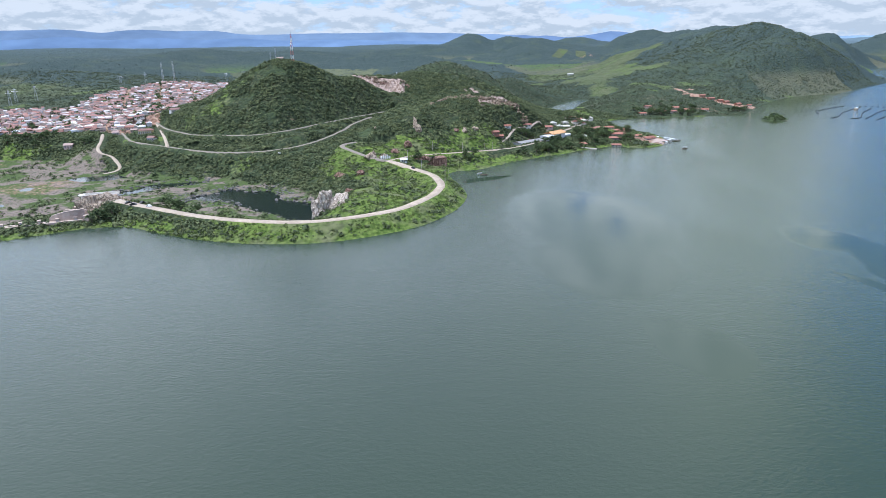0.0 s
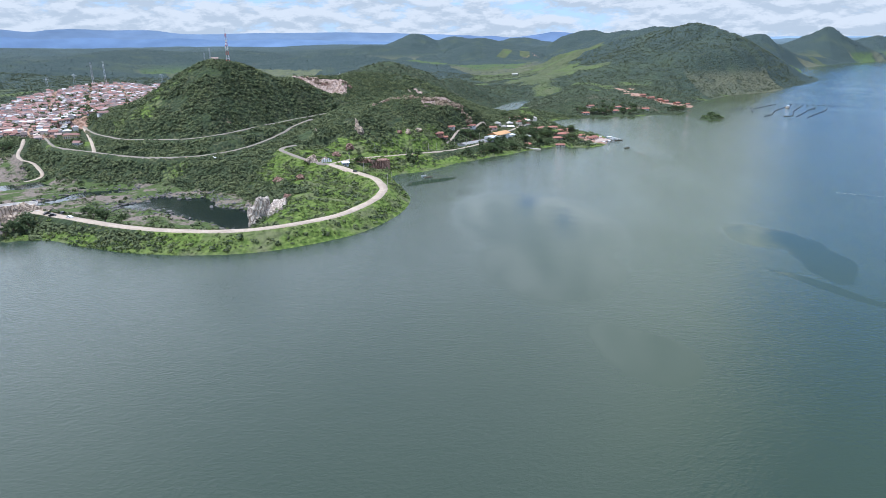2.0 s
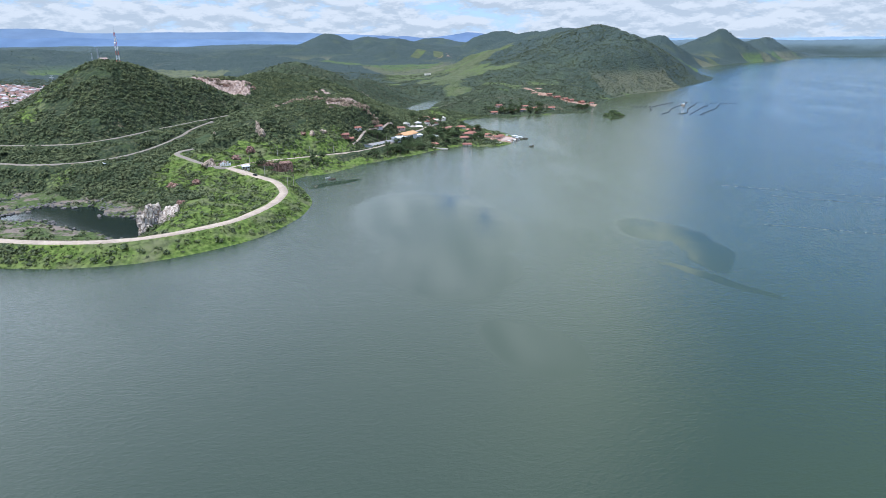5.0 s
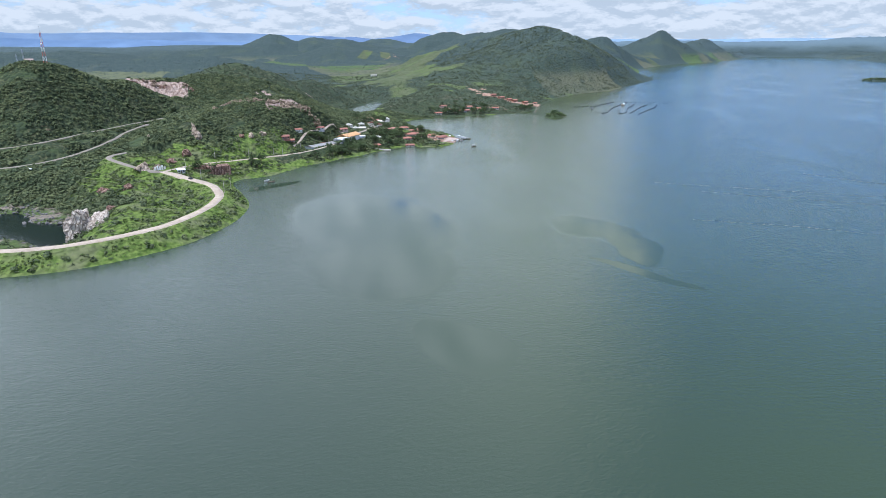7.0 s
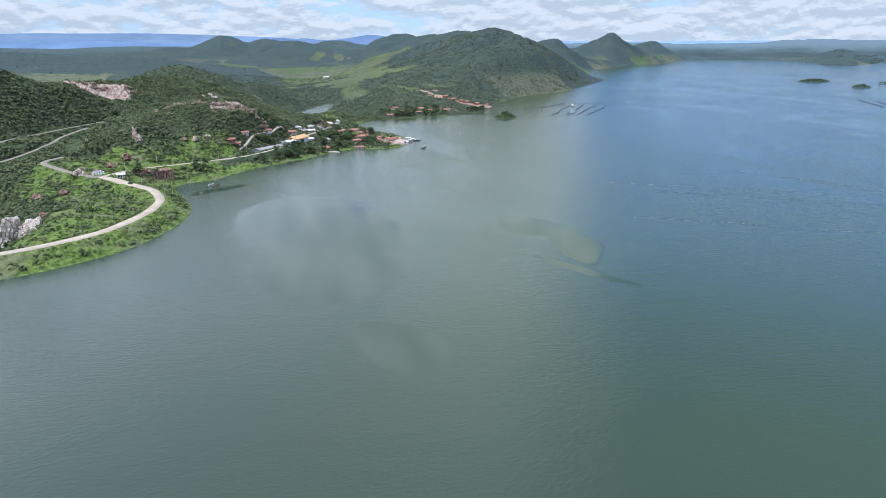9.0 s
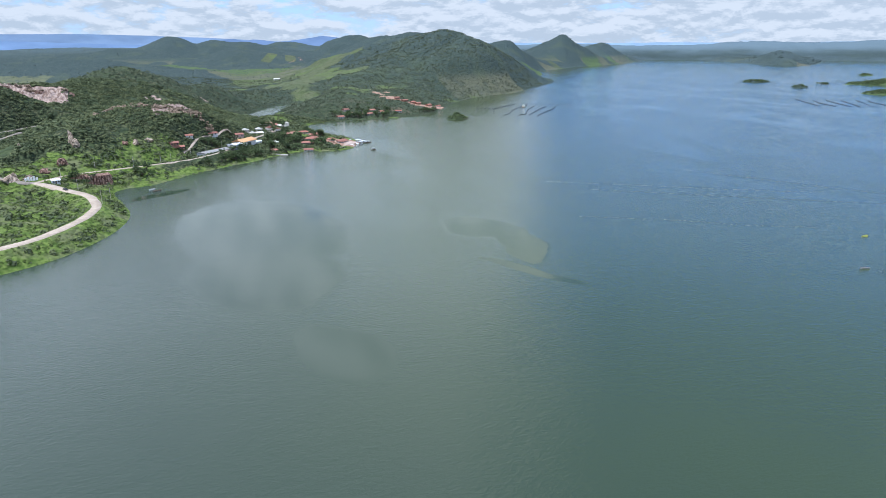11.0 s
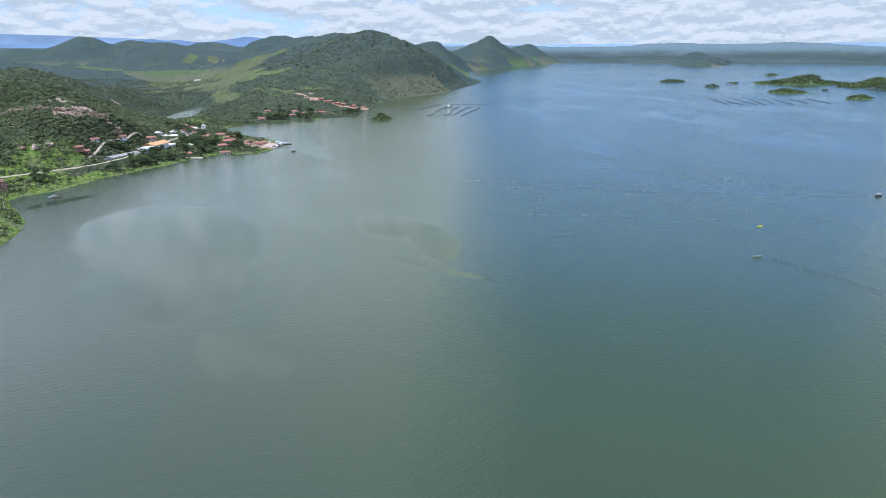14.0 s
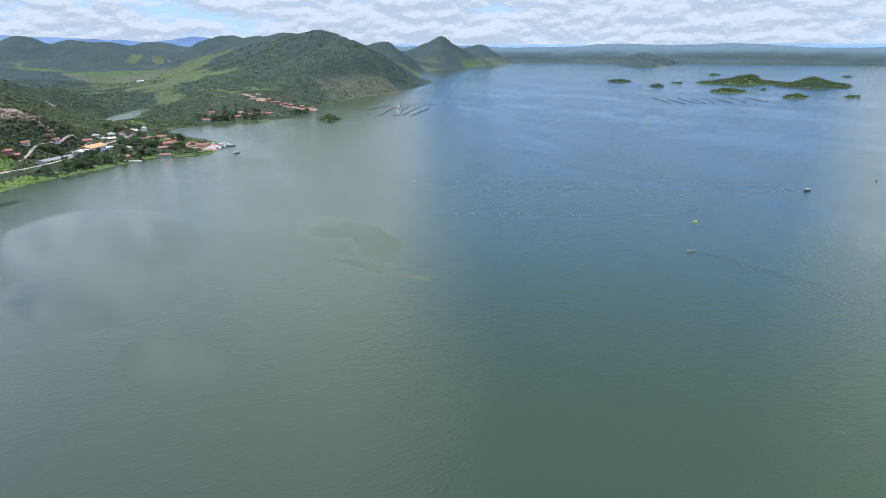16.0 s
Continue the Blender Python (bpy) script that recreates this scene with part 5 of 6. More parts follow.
# ---------------------------------------------------------------- trees
def tree_parts(seed, height, spread):
    r = random.Random(seed)
    trunk = bmesh.new()
    bar(trunk, (0, 0, -0.6), (0.15, 0.1, height * 0.5), 0.26, 7, 0.15)
    tips = []
    for i in range(5):
        a = i * 1.26 + r.uniform(-0.3, 0.3)
        p = (math.cos(a) * spread * 0.5, math.sin(a) * spread * 0.5, height * r.uniform(0.6, 0.8))
        bar(trunk, (0.08, 0.05, height * r.uniform(0.25, 0.45)), p, 0.13, 5, 0.05)
        tips.append(p)
    tips.append((0.1, 0.1, height * 0.85))
    vs, fs, base = [], [], 0
    for i in range(46):
        t = r.choice(tips)
        c = Vector((t[0] + r.gauss(0, spread * 0.22), t[1] + r.gauss(0, spread * 0.22), t[2] + r.gauss(0, height * 0.09)))
        v, f = clump_template(20, seed * 50 + i)
        s = spread * r.uniform(0.15, 0.29)
        vs.append(v * np.array([s, s, s * 0.75]) + np.array(c))
        fs.append(f + base)
        base += len(v)
    return trunk, np.vstack(vs), np.vstack(fs)


def tree(seed, height, spread, label, group, m):
    e = thing("tree", label, "tree", group, m)
    t, v, f = tree_parts(seed, height, spread)
    part("trunk", t, BARK, e)
    crown = new("crown", mesh_from("crown", v, f, LUSH))
    crown.parent = e
    return e


TREES = [tree(1, 7.5, 4.2, "broad dark-green shade tree in the village", "village trees", at(163, 676)),
         tree(2, 6.0, 3.6, "round dark-green tree near the shore", "village trees", at(150, 652)),
         tree(3, 9.0, 4.6, "tall full-crowned green tree", "village trees", at(196, 684)),
         tree(4, 5.0, 3.0, "low spreading green tree", "village trees", at(120, 622))]
r_g = random.Random(21)
groves = [(160, 665, 16, 16), (148, 640, 18, 14), (120, 615, 20, 18), (98, 602, 22, 12), (66, 586, 12, 8), (112, 632, 10, 4), (84, 642, 12, 6), (200, 690, 6, 6), (184, 650, 6, 5), (203, 662, 6, 4), (160, 700, 14, 10),
          (158, 668, 16, 8), (150, 684, 12, 8), (158, 782, 10, 8), (175, 740, 14, 12), (180, 810, 14, 10), (330, 906, 55, 22), (420, 925, 20, 10), (290, 896, 30, 10), (-12, 524, 5, 6), (24, 546, 7, 6),
          (-420, 668, 60, 14), (-355, 650, 20, 12), (-480, 662, 40, 14), (-300, 690, 14, 14), (-540, 670, 40, 14), (-420, 760, 24, 60), (-480, 850, 24, 60), (-450, 1000, 20, 70), (-200, 372, 12, 6), (-160, 380, 20, 6)]
houses_xy = [(o.matrix_world.translation.x, o.matrix_world.translation.y) for o in scene.objects if o.parent is None and o.name.split(".")[0] in ("house", "shed", "barn", "hall")]
hx = np.array(houses_xy)
for gx_, gy_, n_, sp_ in groves:
    for _ in range(int(n_ * (0.34 if gx_ < -100 else 0.7)) + 1):
        x, y = gx_ + r_g.gauss(0, sp_), gy_ + r_g.gauss(0, sp_ * 0.6)
        z, _, so_, _, _, sd_, _ = (float(v[0]) for v in land([x], [y]))
        if sd_ < 2 or z < 0.2 or so_ > 0.6 and y < 600 or np.min(np.hypot(hx[:, 0] - x, hx[:, 1] - y)) < (7.5 if gx_ > -100 else 5.0):
            continue
        if any(near_line(np.array([x]), np.array([y]), ln)[0][0] < hf + 2.5 for ln, hf in ROADS):
            continue
        copy_thing(r_g.choice(TREES if gx_ < -100 else TREES[:2] + TREES[3:]), pose(x, y, z - 0.2, 0, 0, r_g.uniform(0, 360)))


# ---------------------------------------------------------------- rocks
def rock(name, x, y, z, size, seed, mat, label, turn=0.0, sub=4, sharp=1.0):
    """A broken block: a ball cut by many planes, then roughened."""
    r = random.Random(seed)
    bm = bmesh.new()
    bmesh.ops.create_icosphere(bm, subdivisions=sub, radius=1.0)
    cuts = [(Vector((r.gauss(0, 1), r.gauss(0, 1), r.gauss(0, 0.7))).normalized(), r.uniform(0.45, 0.85)) for _ in range(16)]
    off = Vector((seed * 7.3, seed * 3.1, seed * 1.7))
    for v in bm.verts:
        p = v.co.copy()
        for n, d in cuts:
            over = p.dot(n) - d
            if over > 0:
                p -= n * over
        p *= 1 + sharp * (0.10 * noise.noise(p * 4.0 + off) + 0.07 * abs(noise.noise(p * 9.0 + off)) + 0.03 * noise.noise(p * 20.0 + off))
        v.co = Vector((p.x * size[0], p.y * size[1], p.z * size[2])) * 1.35
    ob = part(name, bm, mat)
    ob.matrix_world = pose(x, y, z, 0, 0, turn)
    return tagged(ob, label, "rock")


TANROCK = material("tan_pitted_rock", m_rock((0.25, 0.19, 0.14), (0.52, 0.42, 0.32)))
DARKROCK = material("dark_grey_rubble", m_plain((0.07, 0.065, 0.062), (0.19, 0.175, 0.16), 0.6, bump=1.0, d=0.4))
LEDGE = material("tan_ledge_rock", m_rock((0.14, 0.10, 0.07), (0.36, 0.275, 0.195)))
rock("cliff", -78, 409, -5.5, (7.4, 7, 11.5), 3, ROCK, "pale jagged rock pinnacle standing over the pool", 20, 5, 1.9)
rock("cliff", -64, 406, -4.0, (8, 8, 12), 5, ROCK, "pale broken rock wall beside the pool", -15, 5, 1.9)
rock("cliff", -79, 422, -1.0, (4, 4, 8), 9, ROCK, "tall narrow pale rock at the pool's edge", 0, 4)
for i, (x, y, sx_, sy_, sz_, mat, lab) in enumerate((
        (-75, 480, 4, 2.2, 3.2, BRICKY, "angular grey boulder on the grassy slope"), (-62, 475, 3, 2.4, 3, BRICKY, "reddish boulder among bushes"), (-63, 425, 3, 3, 4, BRICKY, "rusty red rock face"),
        (-23, 576, 2.6, 2.4, 5.6, TANROCK, "pale rock tower on the hillside"), (-20, 571, 3.4, 2.6, 3.6, TANROCK, "pale rock beside a rock tower"), (-59, 583, 2.0, 1.8, 3.2, TANROCK, "dark upright rock above the road"),
        (-57, 519, 5, 3, 5.5, TANROCK, "pale cut rock face beside the road"), (-48, 528, 5, 2.4, 3, TANROCK, "pale rock near the road fork"), (21, 594, 3.6, 2.2, 2.6, TANROCK, "pale rock in the scrub"),
        (13, 588, 3.4, 2, 1.8, BRICKY, "reddish rock on the slope"), (30, 604, 3, 2, 2.2, TANROCK, "grey rock among bushes"), (88, 636, 5, 4, 3, BRICKY, "reddish outcrop beside the village road"),
        (-39, 538, 4.5, 2.5, 2.0, BRICKY, "red earth bank above the road"), (-29, 552, 4.5, 3, 3.0, BRICKY, "pale stones below the rock tower"), (-232, 428, 7, 5, 6, ROCK, "rocky edge below the terrace"))):
    rock("boulder", x, y, ground_z(x, y) - sz_ * 0.1, (sx_ * 1.1, sy_ * 1.2, sz_), 20 + i, mat, lab, 33 * i, 4, 2.0)
r_r = random.Random(8)
for i in range(84):
    u = r_r.random()
    x, y = -4 + 88 * u + r_r.gauss(0, 3), 658 - 7 * math.sin(u * 3) + 12 * u + r_r.gauss(0, 2.5)
    rock("boulder", x, y, ground_z(x, y), (r_r.uniform(1.6, 4.6), r_r.uniform(1.0, 2.2), r_r.uniform(0.7, 2.0)), 60 + i, LEDGE, "tan ledge rock on the ridge", r_r.uniform(-20, 30), 3, 1.8)
for i in range(16):
    x, y = -80 + r_r.gauss(0, 16), 832 + r_r.gauss(0, 4)
    rock("boulder", x, y, ground_z(x, y), (r_r.uniform(1.5, 4), r_r.uniform(1, 2), r_r.uniform(1, 2.4)), 120 + i, LEDGE if i % 3 else BRICKY, "broken block in the old quarry", r_r.uniform(-20, 20), 3)
for i in range(60):
    a = r_r.uniform(0, len(POOL) - 1.001)
    p = POOL[int(a)]
    x, y = p[0] + r_r.gauss(0, 2), p[1] + r_r.gauss(0, 2)
    rock("boulder", x, y, -9.0, (r_r.uniform(0.8, 2.4), r_r.uniform(0.7, 1.8), r_r.uniform(0.5, 1.1)), 160 + i, DARKROCK, "grey stone on the bank of the pool", r_r.uniform(0, 360), 2)

# the cut rock wall by the shore road
cutw = thing("retaining_wall", "broken red-brown stone wall with vertical joints", "wall", m=pose(-4, 527, 0.0, 0, 0, 14))
for i in range(9):
    h = 10.0 - 0.16 * i + r_r.uniform(-0.7, 0.4)
    part("stone", boxes((-8 + i * 1.75, -3.2 + r_r.uniform(-0.5, 0.4), -1, -6.4 + i * 1.75 + r_r.uniform(-0.1, 0.1), 8, h, 0.15)), BRICKY, cutw)
part("coping", boxes((-9, -2.6, 9.2, 7.4, 7.6, 9.7, 0.1)), BRICKY, cutw, "worn stone coping")
for i in range(7):
    part("stone", boxes((-18 + i * 1.5, 6 + r_r.uniform(-0.2, 0.2), 6, -16.6 + i * 1.5, 8, 10.4 + r_r.uniform(-0.4, 0.2), 0.1)), BRICKY, cutw)

# ---------------------------------------------------------------- the spillway and its terrace
WEIRMAT = material("pinkish_concrete", m_plain((0.36, 0.27, 0.22), (0.52, 0.42, 0.35), 0.4, bump=0.6))
weir = tagged(part("weir", boxes((-110, -3.0, -13, 0, 3.0, 3.0, 0.3)), WEIRMAT), "long low concrete weir at the end of the dam", "weir", kind="structure")
weir.matrix_world = pose(-212, 369, 0, 0, 0, 26)
for i in range(12):
    p = thing("weir_pier", "stubby concrete pier on the weir", "pier", "weir piers", pose(-212, 369, 0, 0, 0, 26) @ pose(-4 - i * 9.2, 0, 2.95))
    part("block", boxes((-0.7, -1.5, 0, 0.7, 1.5, 1.5, 0.1)), CONCRETE, p)
    part("cap", boxes((-0.9, -1.7, 1.5, 0.9, 1.7, 1.75)), WEIRMAT, p)
abut = bmesh.new()
cols = []
for i in range(17):
    u = i / 16
    px_, py_, zt = -230 + 19 * u, 364 + 5.5 * u - 2.2 * math.sin(math.pi * u), 2.6 + 6.2 * math.sqrt(max(0.0, 1 - (1 - u) ** 2))
    cols.append([abut.verts.new(p_) for p_ in ((px_, py_, -10), (px_, py_, zt), (px_ - 0.5, py_ + 1.4, zt), (px_ - 0.5, py_ + 1.4, -10))])
for c0_, c1_ in zip(cols, cols[1:]):
    for k_ in range(3):
        abut.faces.new((c0_[k_], c0_[k_ + 1], c1_[k_ + 1], c1_[k_]))
abut.faces.new(cols[-1])
box(abut, -211.2, 366.5, -8, -207.4, 371.5, 5.2, 0.15)
box(abut, -224.0, 372.0, -10, -211.0, 373.2, 7.6, 0.1)
bmesh.ops.recalc_face_normals(abut, faces=abut.faces[:])
tagged(part("abutment", abut, WEIRMAT), "fan-shaped stained concrete wing wall of the spillway", "wall", kind="structure")
rock("outcrop", -218, 395, -1.0, (16, 12, 9.0), 41, TANROCK, "broad pale rock that carries the terrace", 15, 5, 2.0)
terrace = thing("terrace", "white terrace with a low balustrade on the rock", "terrace", m=pose(-218, 405, 8.8, 0, 0, 20))
part("slab", boxes((-11, -3.5, -0.7, 10, 3.5, 0.3)), CONCRETE, terrace)
for i in range(15):
    part("baluster", boxes((-10.8 + i * 1.45, -3.4, 0.3, -10.5 + i * 1.45, -3.1, 1.2)), CREAM, terrace)
part("handrail", boxes((-11, -3.5, 1.2, 10, -3.0, 1.4)), CREAM, terrace)
part("parapet", boxes((-11, 3.0, 0.3, 10, 3.5, 1.3)), CREAM, terrace)
kiosk = thing("gazebo", "small white round gazebo with a flat cap", "gazebo", m=pose(-228, 400, 7.0))
part("column", mk(bar, (0, 0, -3), (0, 0, 2.8), 0.7, 10), CREAM, kiosk)
part("cap", mk(bar, (0, 0, 2.8), (0, 0, 3.4), 2.3, 14, 1.6), CREAM, kiosk)
stair = thing("stairway", "steep stone stairway from the terrace to the road", "stairway", m=pose(-203, 399, 7.0, 0, 0, -40))
for i in range(10):
    part("step", boxes((-1.4, -i * 0.7 - 0.7, -0.35 - i * 0.05, 1.4, -i * 0.7, 0.3 - i * 0.05)), CONCRETE, stair)


# ---------------------------------------------------------------- masts, pylons, poles
def lattice_mast(name, x, y, z, height, wide, top, bands, mats, label, member=0.16, arms=()):
    e = thing(name, label, "mast", m=pose(x, y, z, 0, 0, 20))
    sides = ((-1, -1), (1, -1), (1, 1), (-1, 1))
    for k in range(bands):
        a, b = height * k / bands, height * (k + 1) / bands
        ra, rb = (wide + (top - wide) * q / height for q in (a, b))
        c0, c1 = ([(sx_ * r_, sy_ * r_, q) for sx_, sy_ in sides] for r_, q in ((ra, a), (rb, b)))
        for i in range(4):
            part("leg", mk(bar, c0[i], c1[i], member), mats[k % len(mats)], e)
            part("brace", mk(bar, c0[i], c1[(i + 1) % 4], member * 0.7, 3), mats[k % len(mats)], e)
    for za, half in arms:
        part("cross_arm", mk(bar, (-half, 0, za), (half, 0, za), member * 1.4), STEEL, e)
    return e


tower = lattice_mast("lattice_mast", -154, 699, ground_z(-154, 699) - 1, 29, 1.5, 0.45, 7, (MAST_RED, WHITE), "red and white lattice radio mast on the conical hill")
for za, a in ((15, 0.4), (15.5, 2.4), (19, 4.0), (22, 1.2)):
    dish = part("dish", mk(bar, (math.cos(a) * 1.0, math.sin(a) * 1.0, za), (math.cos(a) * 1.7, math.sin(a) * 1.7, za), 1.1, 12, 0.5), WHITE, tower, "white dish antenna")
part("whip", mk(bar, (0, 0, 29), (0, 0, 34), 0.1, 5), STEEL, tower)
lattice_mast("lattice_mast", -172, 702, ground_z(-172, 702), 12, 0.5, 0.3, 4, (STEEL,), "short grey aerial on the hilltop", 0.1)
lattice_mast("lattice_mast", -178, 704, ground_z(-178, 704), 9, 0.5, 0.3, 3, (STEEL,), "short grey aerial beside the hilltop hut", 0.1)
house(6, 4.5, 2.5, 1.0, WALL, ROOF, "pale equipment hut on the hilltop", m=at(-168, 703, 20, -0.3))
for x, y in ((-530, 1273), (-515, 1290)):
    lattice_mast("lattice_mast", x, y, ground_z(x, y), 42, 1.5, 0.9, 9, (STEEL, WHITE), "tall slender pale lattice mast above the town", 0.2)
for x, y, h in ((-645, 1055, 24), (-652, 1000, 24), (-668, 1040, 22), (-610, 1270, 18), (-575, 1300, 20), (-440, 1370, 20), (-395, 1390, 20), (-100, 1500, 22), (40, 1560, 22)):
    lattice_mast("pylon", x, y, ground_z(x, y), h, 2.0, 0.5, 5, (STEEL,), "grey steel power pylon in the scrub", 0.13, ((h * 0.8, 4.5), (h * 0.93, 3.2)))


def pole(x, y, h=8.5, turn=0.0):
    e = thing("utility_pole", "slim concrete utility pole beside the road", "pole", "utility poles", at(x, y, turn))
    part("shaft", mk(bar, (0, 0, -0.8), (0, 0, h), 0.17, 6, 0.11), CONCRETE, e)
    part("cross_arm", boxes((-0.9, -0.06, h - 0.7, 0.9, 0.06, h - 0.55)), WOOD, e)
    for q in (-0.7, 0, 0.7):
        part("insulator", mk(bar, (q, 0, h - 0.55), (q, 0, h - 0.3), 0.06, 6), DARK, e)
    return e


pole0 = pole(-28, 524)
for x, y in ((-8, 551), (18, 560), (38, 571), (46, 584), (62, 588), (76, 612), (92, 640), (108, 668), (128, 700), (142, 728), (5, 470), (2, 440), (-16, 500), (150, 690), (112, 650)):
    copy_thing(pole0, at(x, y, r_r.uniform(0, 180)))


# ---------------------------------------------------------------- cars
def car(mat, label, m):
    e = thing("car", label, "car", "parked cars", m)
    bm = bmesh.new()
    prof = ((-2.0, 0.35), (-2.05, 0.8), (-1.3, 0.95), (-0.8, 1.42), (0.7, 1.45), (1.3, 0.98), (2.0, 0.85), (2.05, 0.35))
    a = [bm.verts.new((x, -0.85, z)) for x, z in prof]
    b = [bm.verts.new((x, 0.85, z)) for x, z in prof]
    for i in range(len(prof)):
        j = (i + 1) % len(prof)
        bm.faces.new((a[i], a[j], b[j], b[i]))
    bm.faces.new(a[::-1])
    bm.faces.new(b)
    bmesh.ops.recalc_face_normals(bm, faces=bm.faces[:])
    part("body", bm, mat, e)
    part("windscreen", boxes((0.8, -0.7, 1.0, 1.05, 0.7, 1.3)), GLASS, e)
    for s in (-1, 1):
        part("side_window", boxes((-0.75, s * 0.86 - 0.015, 0.98, 0.7, s * 0.86 + 0.015, 1.34)), GLASS, e)
    for x in (-1.25, 1.25):
        for s in (-0.8, 0.8):
            wheel = part("wheel", mk(bar, (x, s - 0.1, 0.33), (x, s + 0.1, 0.33), 0.33, 12), RUBBER, e)
            part("rim", mk(bar, (x, s * 1.13, 0.33), (x, s * 1.14, 0.33), 0.18, 8), STEEL, wheel)
    return e


for x, y, t, mt, lab in ((-193.5, 388, 50, CAR_DARK, "dark hatchback parked at the head of the dam road"), (-188.5, 383.5, 20, CAR_DARK, "dark car parked beside the dam road"),
                         (-185.5, 389.5, 75, CAR_DARK, "black car parked on the pale dirt"), (-176.5, 378, -30, WHITE, "white car on the dam road"), (-140, 553, -40, WHITE, "white car on the upper road"),
                         (-22, 487, -58, CAR_DARK, "dark motor on the bend of the road")):
    car(mt, lab, at(x, y, t, 0.2))
gate = thing("welcome_monument", "low white monument at the road fork", "monument", m=at(-46, 524, 20))
for i, h in enumerate((2.2, 3.0, 2.4, 3.2, 2.0)):
    part("block", boxes((-4 + i * 1.7, -0.4, -0.5, -2.7 + i * 1.7, 0.4, h, 0.08)), WHITE, gate)
house(5, 4, 2.6, 1.0, WHITE, SHEET_WHITE, "tiny white kiosk beside the shore road", m=at(-31, 519, 15))


# ---------------------------------------------------------------- fish farm and floats
def float_line(pts, r, label):
    ln = spline([(*p, 0.0) for p in pts], 8)
    bm = bmesh.new()
    way = np.gradient(ln[:, :2], axis=0)
    way /= np.linalg.norm(way, axis=1)[:, None]
    rings = []
    for i, (p, d) in enumerate(zip(ln, way)):
        rr = r * (1.0 if i % 2 else 0.72)
        rings.append([bm.verts.new((p[0] - d[1] * rr * math.cos(q), p[1] + d[0] * rr * math.cos(q), 0.12 + rr * math.sin(q))) for q in [math.pi * k / 3 for k in range(6)]])
    for a, b in zip(rings, rings[1:]):
        for k in range(6):
            bm.faces.new((a[k], a[(k + 1) % 6], b[(k + 1) % 6], b[k]))
    bm.faces.new(rings[0])
    bm.faces.new(rings[-1])
    bmesh.ops.recalc_face_normals(bm, faces=bm.faces[:])
    return tagged(part("cage_line", bm, RUBBER), label, "fish cages", "fish farm")


for pts in ([(516, 896), (532, 928), (553, 950), (612, 999)], [(503, 845), (523, 861), (553, 904), (593, 947), (623, 978)], [(526, 839), (544, 848), (578, 899), (623, 953)],
            [(539, 831), (567, 863), (610, 912), (633, 933)], [(545, 818), (593, 867), (621, 894), (652, 934)]):
    float_line(pts, 0.65, "dark string of floating fish cages on the lake")
for pts in ([(1129, 862), (1088, 806), (1043, 746)], [(1142, 836), (1095, 786), (1063, 733)], [(1161, 824), (1125, 781), (1082, 720)], [(1182, 810), (1135, 760), (1094, 713)],
            [(1203, 796), (1160, 750), (1117, 712)], [(1219, 786), (1180, 745), (1144, 694)], [(1250, 770), (1215, 730), (1180, 690)], [(1290, 760), (1250, 715), (1215, 670)]):
    float_line(pts, 0.6, "far dark string of floating fish cages")
for i in range(16):
    b = thing("net_float", "small dark float in a row behind the cages", "float", "net floats", pose(515 + i * 6.6 if i < 5 else 600 + i * 6.2, 951 - i * 1 if i < 5 else 1010 - i * 4.0, 0))
    part("drum", mk(bar, (-1.6, 0, 0.1), (1.6, 0, 0.1), 0.5, 8), RUBBER, b)
hut = thing("float_hut", "small pale hut floating by the fish cages", "hut", m=pose(598, 946, 0.2, 0, 0, 30))
part("deck", boxes((-3, -2.5, -0.3, 3, 2.5, 0.2)), WOOD, hut)
part("wall", boxes((-2, -1.6, 0.2, 2, 1.6, 2.0)), WALL, hut)
part("roof", mk(gable, 4, 3.2, 2.42, 0.9, 0.4, 0.1), SHEET_WHITE, hut)
weed = rock("weed_raft", 381, 218, 0.0, (3.2, 1.6, 0.35), 77, BUOY, "small raft of yellow-green water weed", 20, 3)

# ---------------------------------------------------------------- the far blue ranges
# blue haze is put into the base colour, and the slopes glow faintly
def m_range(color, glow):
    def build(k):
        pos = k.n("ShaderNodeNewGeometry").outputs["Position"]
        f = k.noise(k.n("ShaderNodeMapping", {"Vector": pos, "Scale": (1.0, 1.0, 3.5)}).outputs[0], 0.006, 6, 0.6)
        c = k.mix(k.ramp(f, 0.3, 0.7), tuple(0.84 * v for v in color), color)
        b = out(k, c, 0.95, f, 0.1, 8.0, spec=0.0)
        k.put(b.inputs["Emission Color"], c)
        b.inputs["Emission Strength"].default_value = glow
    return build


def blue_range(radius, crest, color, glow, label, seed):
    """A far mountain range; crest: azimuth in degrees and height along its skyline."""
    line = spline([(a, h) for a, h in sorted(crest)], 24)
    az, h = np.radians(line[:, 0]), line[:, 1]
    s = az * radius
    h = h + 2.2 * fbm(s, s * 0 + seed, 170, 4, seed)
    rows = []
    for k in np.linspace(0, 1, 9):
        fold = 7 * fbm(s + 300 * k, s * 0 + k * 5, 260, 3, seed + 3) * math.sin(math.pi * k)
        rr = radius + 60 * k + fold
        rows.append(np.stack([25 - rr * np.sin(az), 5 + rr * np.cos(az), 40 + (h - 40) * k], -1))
    v = np.stack(rows, 1)
    n, m = v.shape[:2]
    i, j = np.meshgrid(np.arange(n - 1), np.arange(m - 1), indexing="ij")
    f = np.stack([i * m + j, (i + 1) * m + j, (i + 1) * m + j + 1, i * m + j + 1], -1).reshape(-1, 4)
    return tagged(new("backdrop", mesh_from("backdrop", v.reshape(-1, 3), f, material("hazed_glowing_range", m_range(color, glow)), True)), label, "mountains", kind="structure")


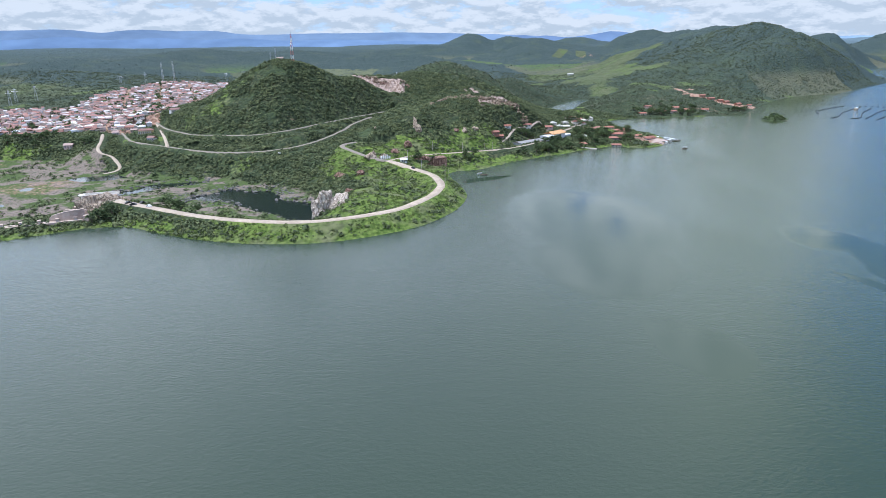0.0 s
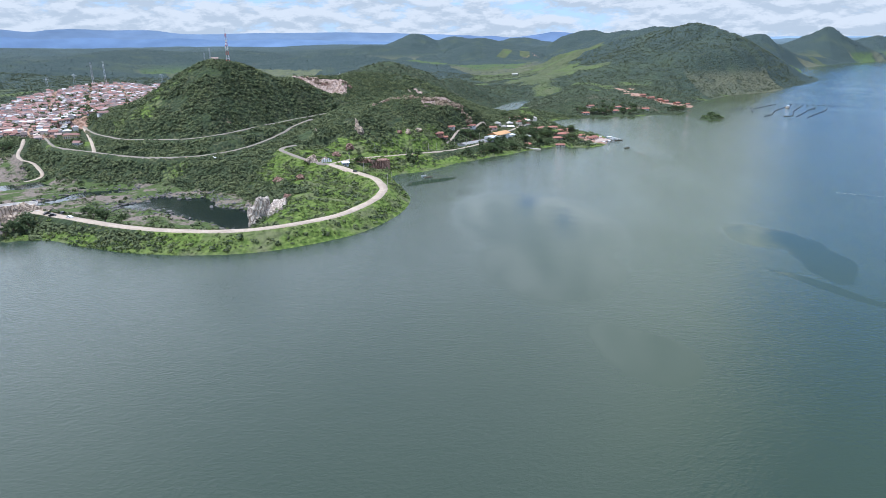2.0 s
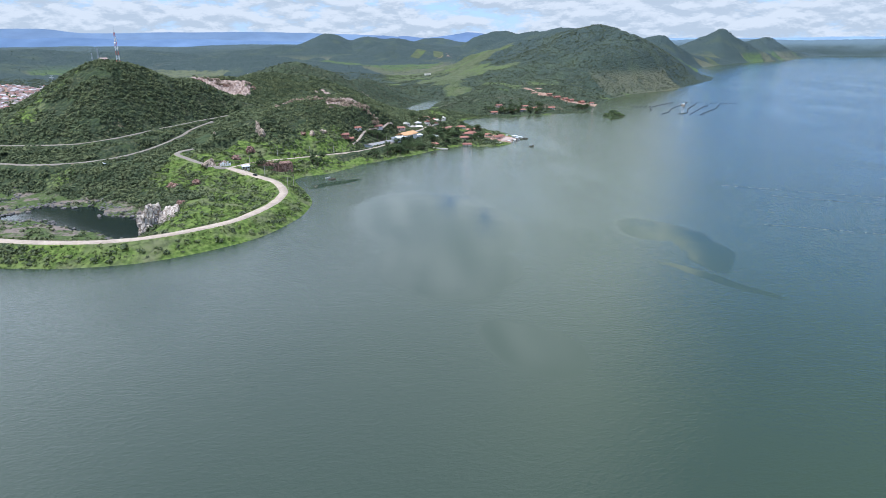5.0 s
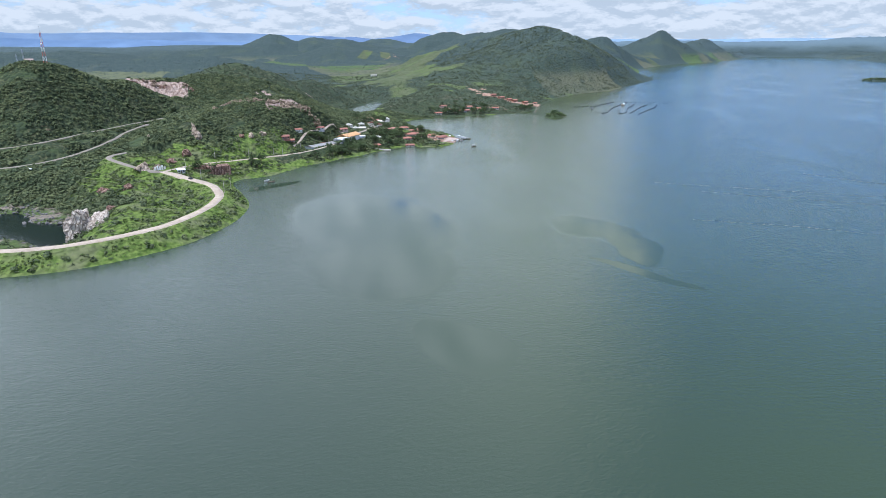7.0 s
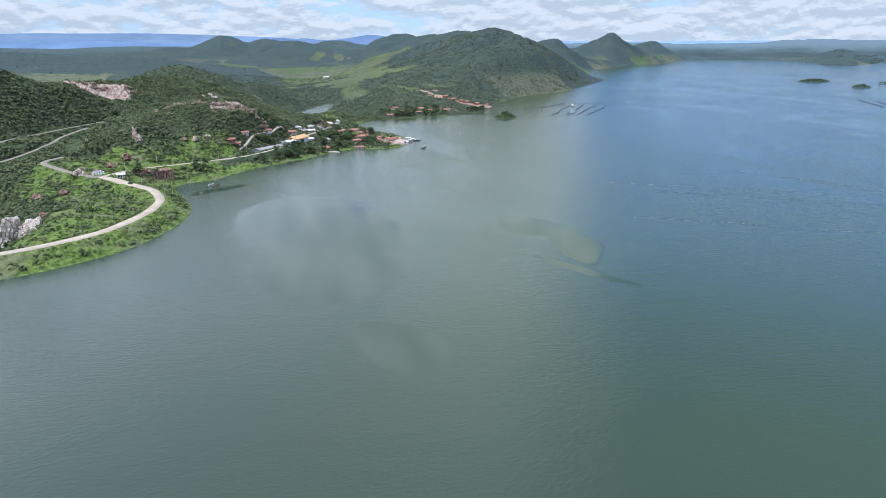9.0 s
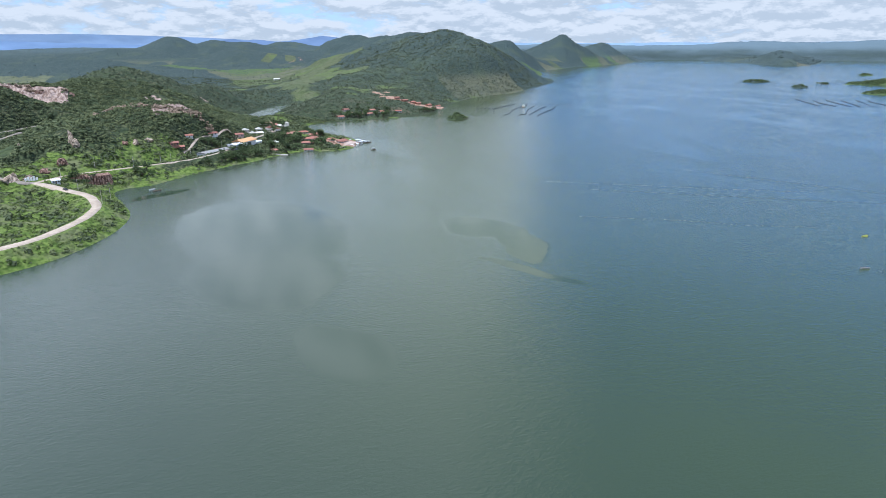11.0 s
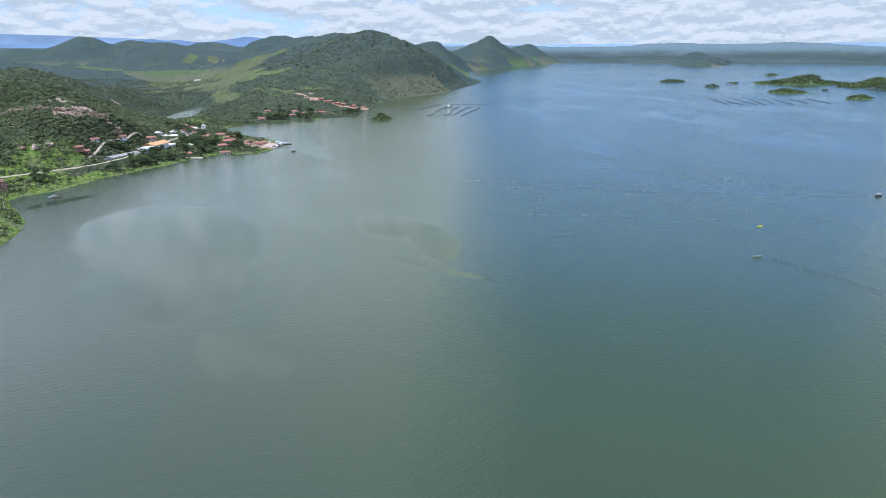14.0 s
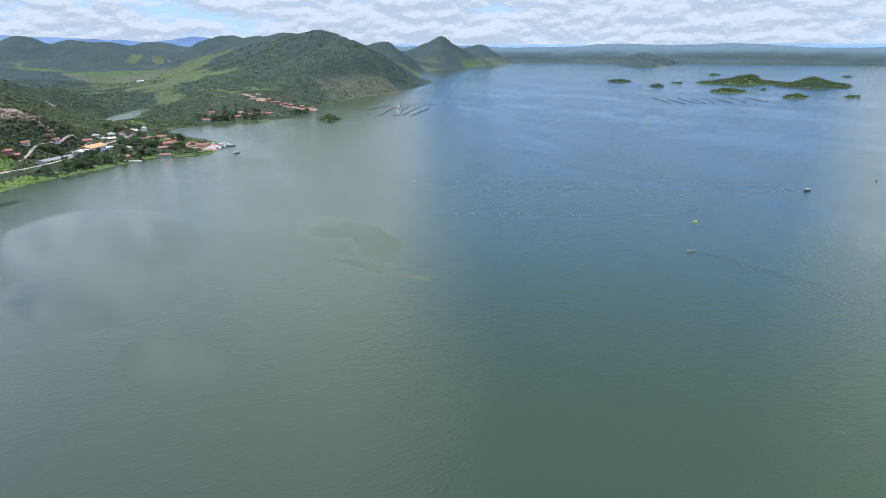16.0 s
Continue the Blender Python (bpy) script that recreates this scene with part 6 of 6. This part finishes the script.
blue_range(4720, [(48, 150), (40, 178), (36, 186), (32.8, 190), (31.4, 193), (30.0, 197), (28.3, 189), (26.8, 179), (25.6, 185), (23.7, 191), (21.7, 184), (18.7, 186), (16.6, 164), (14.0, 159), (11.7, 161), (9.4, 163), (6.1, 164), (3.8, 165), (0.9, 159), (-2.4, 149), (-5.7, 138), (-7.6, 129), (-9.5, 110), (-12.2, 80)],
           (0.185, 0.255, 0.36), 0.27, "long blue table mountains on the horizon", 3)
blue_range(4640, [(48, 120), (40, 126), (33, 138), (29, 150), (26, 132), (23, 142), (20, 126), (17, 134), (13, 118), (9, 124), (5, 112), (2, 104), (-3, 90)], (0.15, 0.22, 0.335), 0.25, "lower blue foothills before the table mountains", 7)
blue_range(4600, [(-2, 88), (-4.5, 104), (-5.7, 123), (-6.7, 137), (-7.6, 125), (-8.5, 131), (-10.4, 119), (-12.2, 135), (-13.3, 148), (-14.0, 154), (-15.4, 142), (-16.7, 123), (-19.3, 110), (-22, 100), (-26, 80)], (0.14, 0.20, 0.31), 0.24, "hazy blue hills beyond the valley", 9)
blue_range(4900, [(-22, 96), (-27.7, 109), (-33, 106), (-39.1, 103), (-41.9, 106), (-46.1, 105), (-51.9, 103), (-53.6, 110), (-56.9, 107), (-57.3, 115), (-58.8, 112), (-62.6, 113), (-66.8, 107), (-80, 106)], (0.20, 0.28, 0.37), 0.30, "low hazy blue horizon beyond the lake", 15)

# ---------------------------------------------------------------- rubble, wakes and drifting lines
rb = np.random.default_rng(3)
rx, ry = rb.uniform(-270, -80, 5200), rb.uniform(440, 545, 5200)
rk = (np.abs(signed(rx, ry, POOL, 60)) < 7 + 10 * rb.random(5200)) | (np.abs(signed(rx, ry, STREAM, 60)) < 9 * rb.random(5200))
rk &= (land(rx, ry)[0] > -9.6) & (rb.random(5200) < 0.6)
scatter("rubble", rx[rk], ry[rk], land(rx[rk], ry[rk])[0] - 0.2, 0.4 + 1.2 * rb.random(rk.sum()) ** 2, 0, DARKROCK, "dark grey rubble along the pool below the dam", 0.6)


def m_wake(k):
    pos = k.n("ShaderNodeNewGeometry").outputs["Position"]
    f = k.noise(pos, 0.6, 5, 0.6)
    out(k, k.mix(k.ramp(f, 0.3, 0.7), (0.030, 0.045, 0.036), (0.10, 0.12, 0.095)), 0.32, f, 0.6, 0.4)


def m_scum(k):
    pos = k.n("ShaderNodeNewGeometry").outputs["Position"]
    f = k.noise(pos, 0.35, 5, 0.65)
    out(k, k.mix(k.ramp(f, 0.4, 0.6), (0.045, 0.070, 0.050), (0.13, 0.115, 0.065)), 0.3, f, 0.4, 0.2)


FOAM = [[(432, 407), (470, 324), (498, 269), (518, 230)], [(317, 377), (380, 326), (443, 277), (513, 227)], [(329, 179), (329, 159), (329, 137), (321, 108)], [(303, 413), (364, 368), (408, 335), (453, 303)], [(265, 316), (312, 285), (344, 257), (372, 241)]]
WAKE, SCUM = material("ruffled_water", m_wake), material("drift_line", m_scum)


def water_line(name, pts, width, mat, label, gap=0.25, seed=1):
    """A broken ribbon just above the water."""
    ln = spline([(*p, 0.0) for p in pts], 40)
    r = random.Random(seed)
    bm = bmesh.new()
    for a, b in zip(ln[:-1], ln[1:]):
        if r.random() < gap:
            continue
        d = Vector((b[0] - a[0], b[1] - a[1], 0)).normalized()
        n = Vector((-d.y, d.x, 0)) * width * r.uniform(0.3, 1.0) * 0.5
        o = Vector((r.gauss(0, width * 0.25), r.gauss(0, width * 0.25), 0.03))
        bm.faces.new([bm.verts.new(Vector((*p[:2], 0)) + o + s * n) for p, s in ((a, -1), (b, -1), (b, 1), (a, 1))])
    return tagged(part(name, bm, mat), label, "water marks", kind="stuff")


water_line("wake", FOAM[0], 1.3, WAKE, "long faint wake behind the motor boat", 0.05, 1)
water_line("wake", FOAM[1], 1.3, WAKE, "second arm of the motor boat's wake", 0.05, 2)
for k_ in range(5):
    water_line("wake", [(x + k_ * 1.5, y - k_ * 2.2 * i) for i, (x, y) in enumerate(FOAM[2])], 0.5, WAKE, "fine ripple of the small boat's wake", 0.1, 3 + k_)
water_line("drift_line", FOAM[3], 1.1, SCUM, "thin brownish drift line on the lake", 0.3, 11)
water_line("drift_line", FOAM[4], 1.0, SCUM, "second thin drift line on the lake", 0.35, 12)
